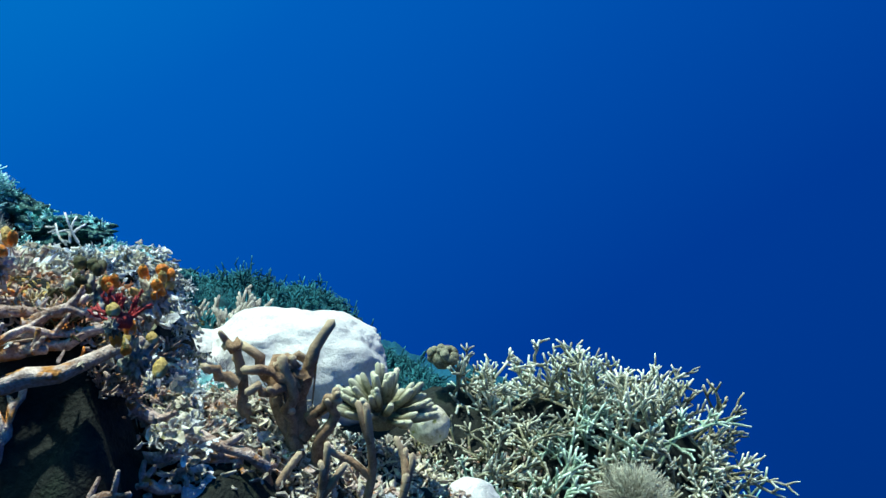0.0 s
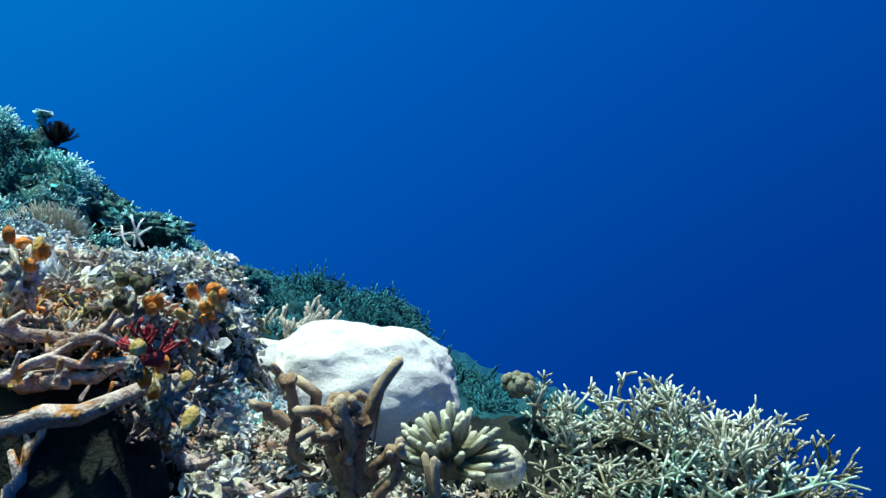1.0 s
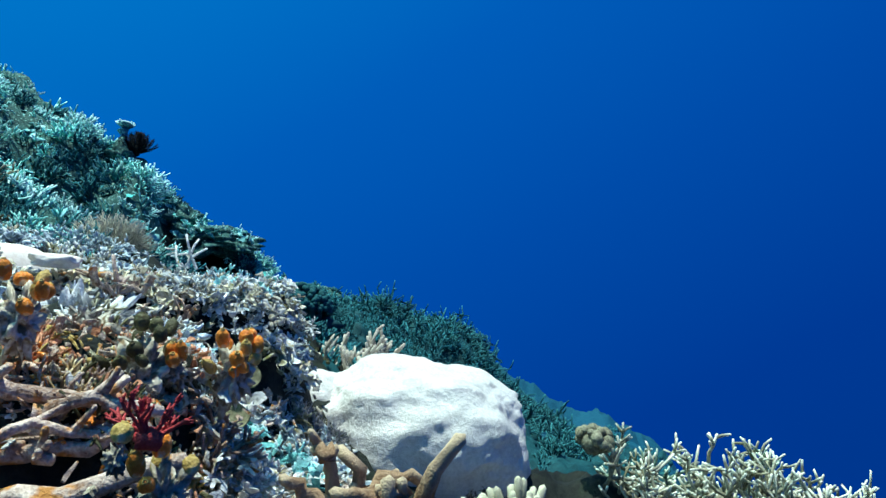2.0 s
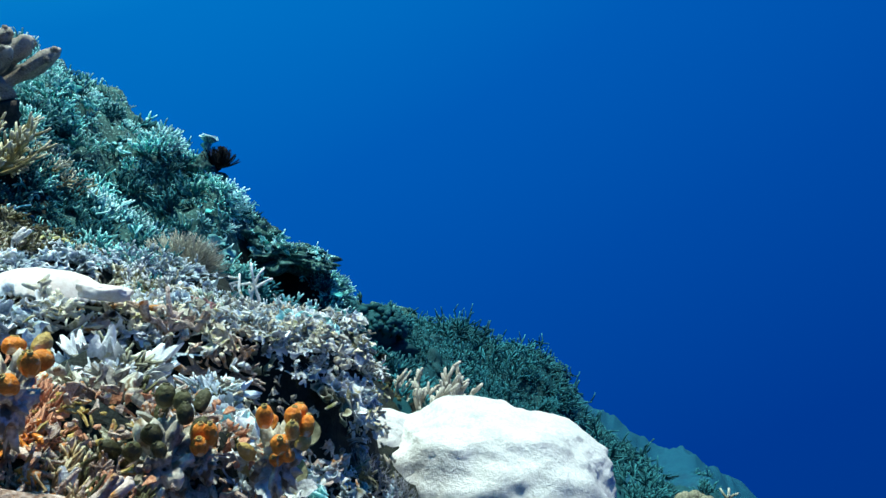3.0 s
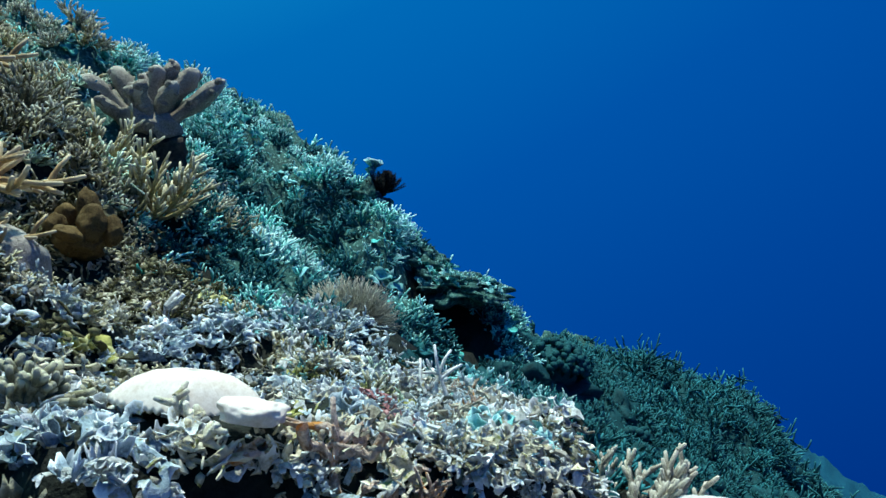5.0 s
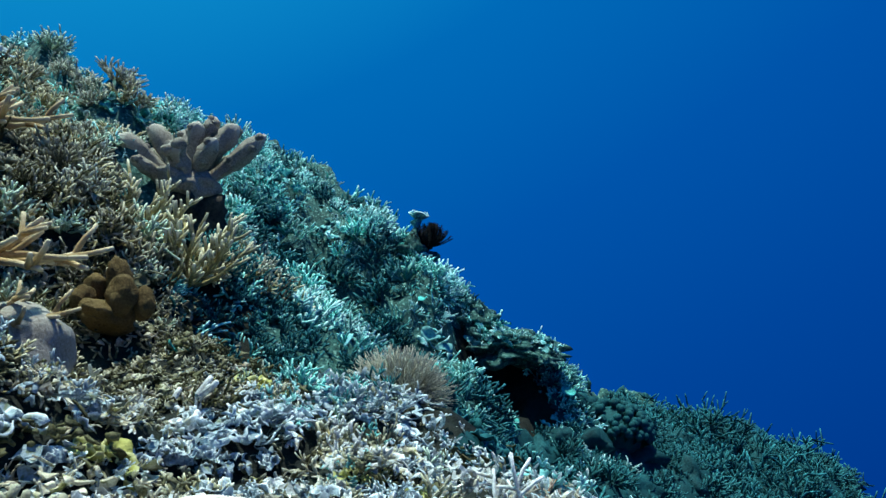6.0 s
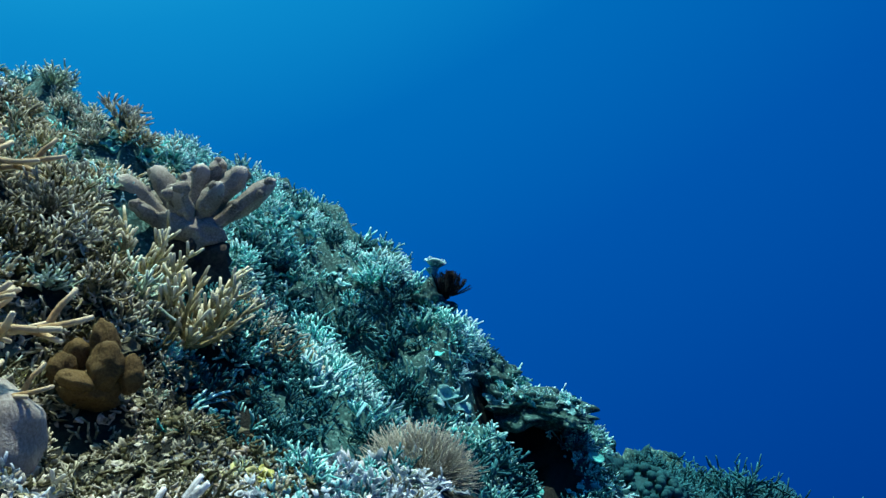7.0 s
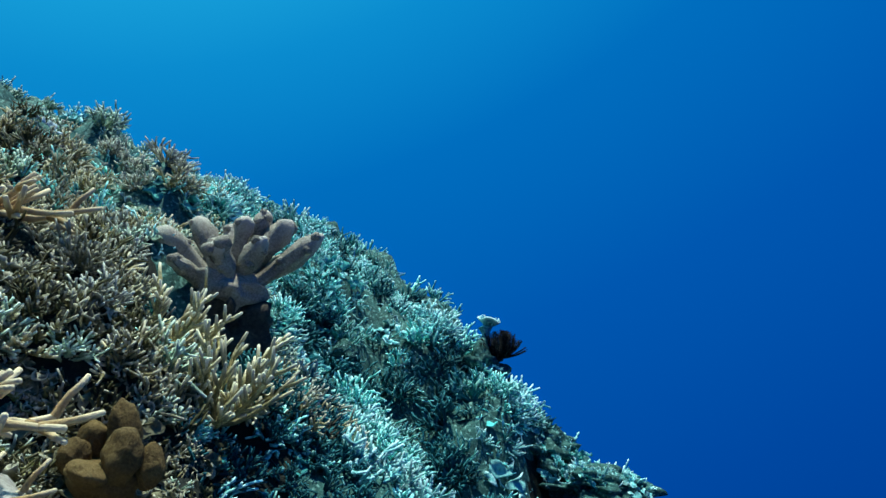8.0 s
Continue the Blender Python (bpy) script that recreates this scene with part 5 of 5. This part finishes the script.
strew(8, 45, lambda r: ((lambda y: (rim(y) + r.uniform(-0.12, 0.0), y))(r.uniform(1.7, 3.7))), [("ruffle", "white", 3), ("frond", "slate", 3), ("rubble", "rubble", 2), ("twig", "log", 0.5)], (0.35, 0.65), 0.05, 0.8, "outcrop edge", 4, above=1.64)
strew(28, 75, box(-1.12, -0.56, 1.65, 1.80), [("rubble", "log", 3), ("rubble", "rust", 2.5), ("rubble", "orange", 1.5), ("rubble", "yellow", 1.5), ("twig", "log", 3), ("twig", "amber", 2), ("twig", "olive", 1)], (0.25, 0.45), 0.035, 0.6, "warm crusts of the outcrop", 4, above=1.68)
strew(9, 6, blob(-1.2, 1.86, 0.08, 0.08), [("rubble", "rust", 1)], (0.3, 0.5), 0.04, 0.6, "rust turf", 2)
# slope beyond the outcrop, up to the ridge
strew(43, 120, lambda r: (r.uniform(-2.7, -1.75), r.uniform(2.2, 3.25)), [("frond", "slate", 4), ("frond", "white", 1.5), ("frond", "bone", 2), ("frond", "olive", 3), ("ruffle", "slate", 2), ("ruffle", "lime", 0.6), ("tuft", "tan", 1.5), ("rubble", "moss", 1.5)], (0.4, 0.75), 0.055, 0.5, "", 4, joined="mixed pale, bone and olive fronds behind the mushroom coral", dark=[("frond", "olive", 1), ("tuft", "moss", 1), ("frond", "slate", 1)])
strew(40, 62, lambda r: (r.uniform(-2.5, -1.5), r.uniform(3.05, 3.8)), [("frond", "slate", 4), ("frond", "white", 1), ("ruffle", "slate", 3), ("ruffle", "white", 1), ("tuft", "sage", 2), ("frond", "aqua", 2), ("tuft", "olive", 2)], (0.4, 0.8), 0.06, 0.5, "", 4, joined="pale forked fronds and small tufts behind the terrace")
strew(10, 320, lambda r: (lambda x: (x, r.uniform(2.3, 3.35 + 0.5 * step(-2.7, -2.3, x) - 0.5 * step(3.0, 3.6, -x))))(r.uniform(-3.7, -2.4)), [("rubble", "rubble", 1.2), ("rubble", "olive", 3), ("rubble", "moss", 3), ("blade", "olive", 2), ("ruffle", "olive", 2), ("ruffle", "bone", 0.6), ("rubble", "moss", 1), ("frond", "olive", 1.2), ("tuft", "tan", 2), ("tuft", "olive", 2), ("tuft", "sage", 1), ("ruffle", "lime", 0.5)], (0.3, 0.65), 0.035, 0.85, "", 4,
      joined="mottled brown and olive growth with broken coral on the slope", dark=[("tuft", "moss", 1), ("rubble", "moss", 1), ("ruffle", "olive", 1), ("rubble", "rubble", 1)])
strew(38, 150, box(-3.85, -3.1, 2.7, 3.45), [("tuft", "tan", 1), ("tuft", "moss", 3), ("ruffle", "olive", 1.5), ("tuft", "olive", 2)], (0.55, 0.95), 0.04, 0.7, "", 4, False, joined="small tan and olive corals under the bushes")
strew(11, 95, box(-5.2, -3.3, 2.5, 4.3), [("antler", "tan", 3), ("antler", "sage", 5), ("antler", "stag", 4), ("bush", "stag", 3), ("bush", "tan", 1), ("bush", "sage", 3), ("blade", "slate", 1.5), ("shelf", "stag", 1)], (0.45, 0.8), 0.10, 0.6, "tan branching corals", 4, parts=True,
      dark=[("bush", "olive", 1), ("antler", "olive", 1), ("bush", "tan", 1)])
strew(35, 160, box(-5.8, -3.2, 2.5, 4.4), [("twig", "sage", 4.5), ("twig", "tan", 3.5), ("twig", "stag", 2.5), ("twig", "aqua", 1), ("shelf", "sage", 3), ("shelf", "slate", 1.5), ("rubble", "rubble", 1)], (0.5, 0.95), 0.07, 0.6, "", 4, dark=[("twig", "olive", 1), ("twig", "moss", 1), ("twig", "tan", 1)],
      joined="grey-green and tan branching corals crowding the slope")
# blue-green tones tint these corals in place of haze
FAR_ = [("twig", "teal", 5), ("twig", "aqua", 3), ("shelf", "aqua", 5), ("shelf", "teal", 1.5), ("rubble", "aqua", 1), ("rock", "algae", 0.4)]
GAP_SHADE_ = [("twig", "deep", 1), ("tuft", "teal", 1), ("tuft", "deep", 1)]
# mostly dark tones: the gully's shade is painted into its growth
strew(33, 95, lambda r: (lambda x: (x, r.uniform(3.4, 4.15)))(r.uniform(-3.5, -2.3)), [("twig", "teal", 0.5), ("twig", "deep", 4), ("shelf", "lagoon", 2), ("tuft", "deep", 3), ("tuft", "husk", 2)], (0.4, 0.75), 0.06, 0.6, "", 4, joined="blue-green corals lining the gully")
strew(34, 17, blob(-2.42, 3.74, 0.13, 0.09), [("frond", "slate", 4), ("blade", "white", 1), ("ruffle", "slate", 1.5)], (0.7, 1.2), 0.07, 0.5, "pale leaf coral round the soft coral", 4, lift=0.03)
strew(12, 210, lambda r: (lambda x: (x, r.uniform(4.05 - 0.12 * (x + 2.9), 5.2)))(r.uniform(-5.2, -2.7)), FAR_, (0.6, 1.15), 0.07, 0.6, "blue-green corals of the slope", 4, dark=GAP_SHADE_)
strew(32, 210, lambda r: (lambda x: (x, r.uniform(5.15 if x > -5.2 else 4.1, 6.4)))(r.uniform(-6.4, -2.7)), FAR_, (0.6, 1.15), 0.07, 0.6, "", 4, dark=GAP_SHADE_, joined="blue-green and pale aqua corals crowding the outer slope")
# dim tones paint the hollow's shade and haze into these corals
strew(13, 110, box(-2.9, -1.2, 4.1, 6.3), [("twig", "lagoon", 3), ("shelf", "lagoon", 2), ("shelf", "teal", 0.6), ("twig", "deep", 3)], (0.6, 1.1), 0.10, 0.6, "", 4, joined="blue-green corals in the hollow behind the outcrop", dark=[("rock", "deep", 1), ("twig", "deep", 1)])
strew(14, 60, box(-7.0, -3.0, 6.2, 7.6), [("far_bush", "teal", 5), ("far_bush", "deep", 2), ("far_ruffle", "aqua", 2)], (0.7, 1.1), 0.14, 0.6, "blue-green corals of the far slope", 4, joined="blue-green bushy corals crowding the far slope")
# dim blue tones carry the haze over the far mound and floor
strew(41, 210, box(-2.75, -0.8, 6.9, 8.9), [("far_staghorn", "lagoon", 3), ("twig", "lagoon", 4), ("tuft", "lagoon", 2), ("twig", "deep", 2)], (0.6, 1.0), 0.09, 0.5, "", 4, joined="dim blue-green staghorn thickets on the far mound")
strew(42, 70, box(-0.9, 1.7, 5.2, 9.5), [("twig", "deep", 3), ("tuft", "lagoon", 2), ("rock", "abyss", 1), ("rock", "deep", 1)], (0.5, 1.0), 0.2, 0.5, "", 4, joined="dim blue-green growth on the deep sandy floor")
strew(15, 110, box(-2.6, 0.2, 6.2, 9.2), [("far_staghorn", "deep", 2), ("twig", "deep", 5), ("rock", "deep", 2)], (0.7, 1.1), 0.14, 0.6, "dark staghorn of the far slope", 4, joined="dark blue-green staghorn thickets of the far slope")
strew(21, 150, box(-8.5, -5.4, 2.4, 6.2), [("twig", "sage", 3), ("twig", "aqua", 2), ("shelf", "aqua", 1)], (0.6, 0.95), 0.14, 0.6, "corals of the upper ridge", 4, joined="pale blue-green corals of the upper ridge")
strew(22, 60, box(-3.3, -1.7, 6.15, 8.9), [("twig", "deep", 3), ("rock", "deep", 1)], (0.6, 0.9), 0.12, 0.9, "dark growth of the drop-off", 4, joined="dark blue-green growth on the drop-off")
strew(24, 70, box(-3.8, -2.4, 5.9, 6.7), [("twig", "teal", 3), ("shelf", "aqua", 1)], (0.5, 0.8), 0.07, 0.9, "corals along the crest", 4)
strew(25, 90, box(-3.45, -2.45, 2.6, 3.6), [("rubble", "rubble", 2), ("tuft", "olive", 2), ("rubble", "moss", 1), ("blade", "olive", 1.5), ("ruffle", "bone", 0.6)], (0.3, 0.6), 0.05, 0.85, "", 4, False, joined="olive twiggy growth and broken coral below the bushes")
# dark blue-green stands for shade below the ledge and in the hollow
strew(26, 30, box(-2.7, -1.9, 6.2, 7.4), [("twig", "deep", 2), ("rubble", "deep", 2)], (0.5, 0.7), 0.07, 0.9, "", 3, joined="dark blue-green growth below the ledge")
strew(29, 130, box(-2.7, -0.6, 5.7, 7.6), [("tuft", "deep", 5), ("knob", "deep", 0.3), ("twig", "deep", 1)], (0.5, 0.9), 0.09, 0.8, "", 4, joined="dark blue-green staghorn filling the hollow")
def banks(r):
    """A place on one of the steep banks of the outer slope."""
    for _ in range(60):
        x, y = r.uniform(-5.4, -2.1), r.uniform(3.3, 6.5)
        if slope(x, y, 0.05).z < 0.80:
            break
    return x, y


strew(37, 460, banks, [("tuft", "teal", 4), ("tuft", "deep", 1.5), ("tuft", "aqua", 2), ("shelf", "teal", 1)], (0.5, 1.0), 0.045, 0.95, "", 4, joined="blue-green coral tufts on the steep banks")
# blunt grey-brown branches behind the boulder
for k, (x, y, z, sz, stems) in enumerate([(-1.06, 4.06, 1.50, 1.0, 13), (-1.26, 4.20, 1.52, 0.85, 6)]):
    colony("branching_coral", antlers(500 + k, stems, 0.27, 0.0145, 0.95, True), "mauve", x, y, z, k, sz, 0.2, "grey-brown branching coral behind the white boulder")


def ledge():
    """A rugged shelf that juts out over the dark hollow."""
    base = new("reef_ledge")
    base.location = (-2.98, 6.03, 2.26)
    s = Shape()
    s.lump((-0.05, 0.02, -0.05), (0.36, 0.28, 0.11), 5, 0.7, 4.5, 3.3, bumps=0.1)
    s.lump((-0.42, 0.05, 0.02), (0.3, 0.3, 0.15), 5, 0.7, 4.5, 5.3, bumps=0.1, join=0)
    part("shelf", s, M["algae"], base)
    r = rnd(12)
    for k in range(64):
        a, q = r.uniform(0, 6.28), math.sqrt(r.random())
        cx, cz, sx, sz = (-0.05, -0.05, 0.37, 0.10) if k % 3 else (-0.42, 0.02, 0.28, 0.14)
        ob = new("crust", stock(["tuft", "shelf", "tuft", "ruffle"][k % 4], k % 4, ["teal", "aqua", "teal"][k % 3]))
        ob.parent = base
        tip_ = Euler((0.8 * q * -math.sin(a), 0.8 * q * math.cos(a), r.uniform(0, 6)))
        ob.matrix_local = Matrix.LocRotScale((cx + math.cos(a) * sx * q, 0.03 + math.sin(a) * 0.28 * q, cz + sz * math.sqrt(1.02 - q * q) - 0.005), tip_, (r.uniform(0.4, 0.7),) * 3)
    tagged(base, "pale crusted rock ledge jutting over a dark hollow", "reef ledge")


ledge()
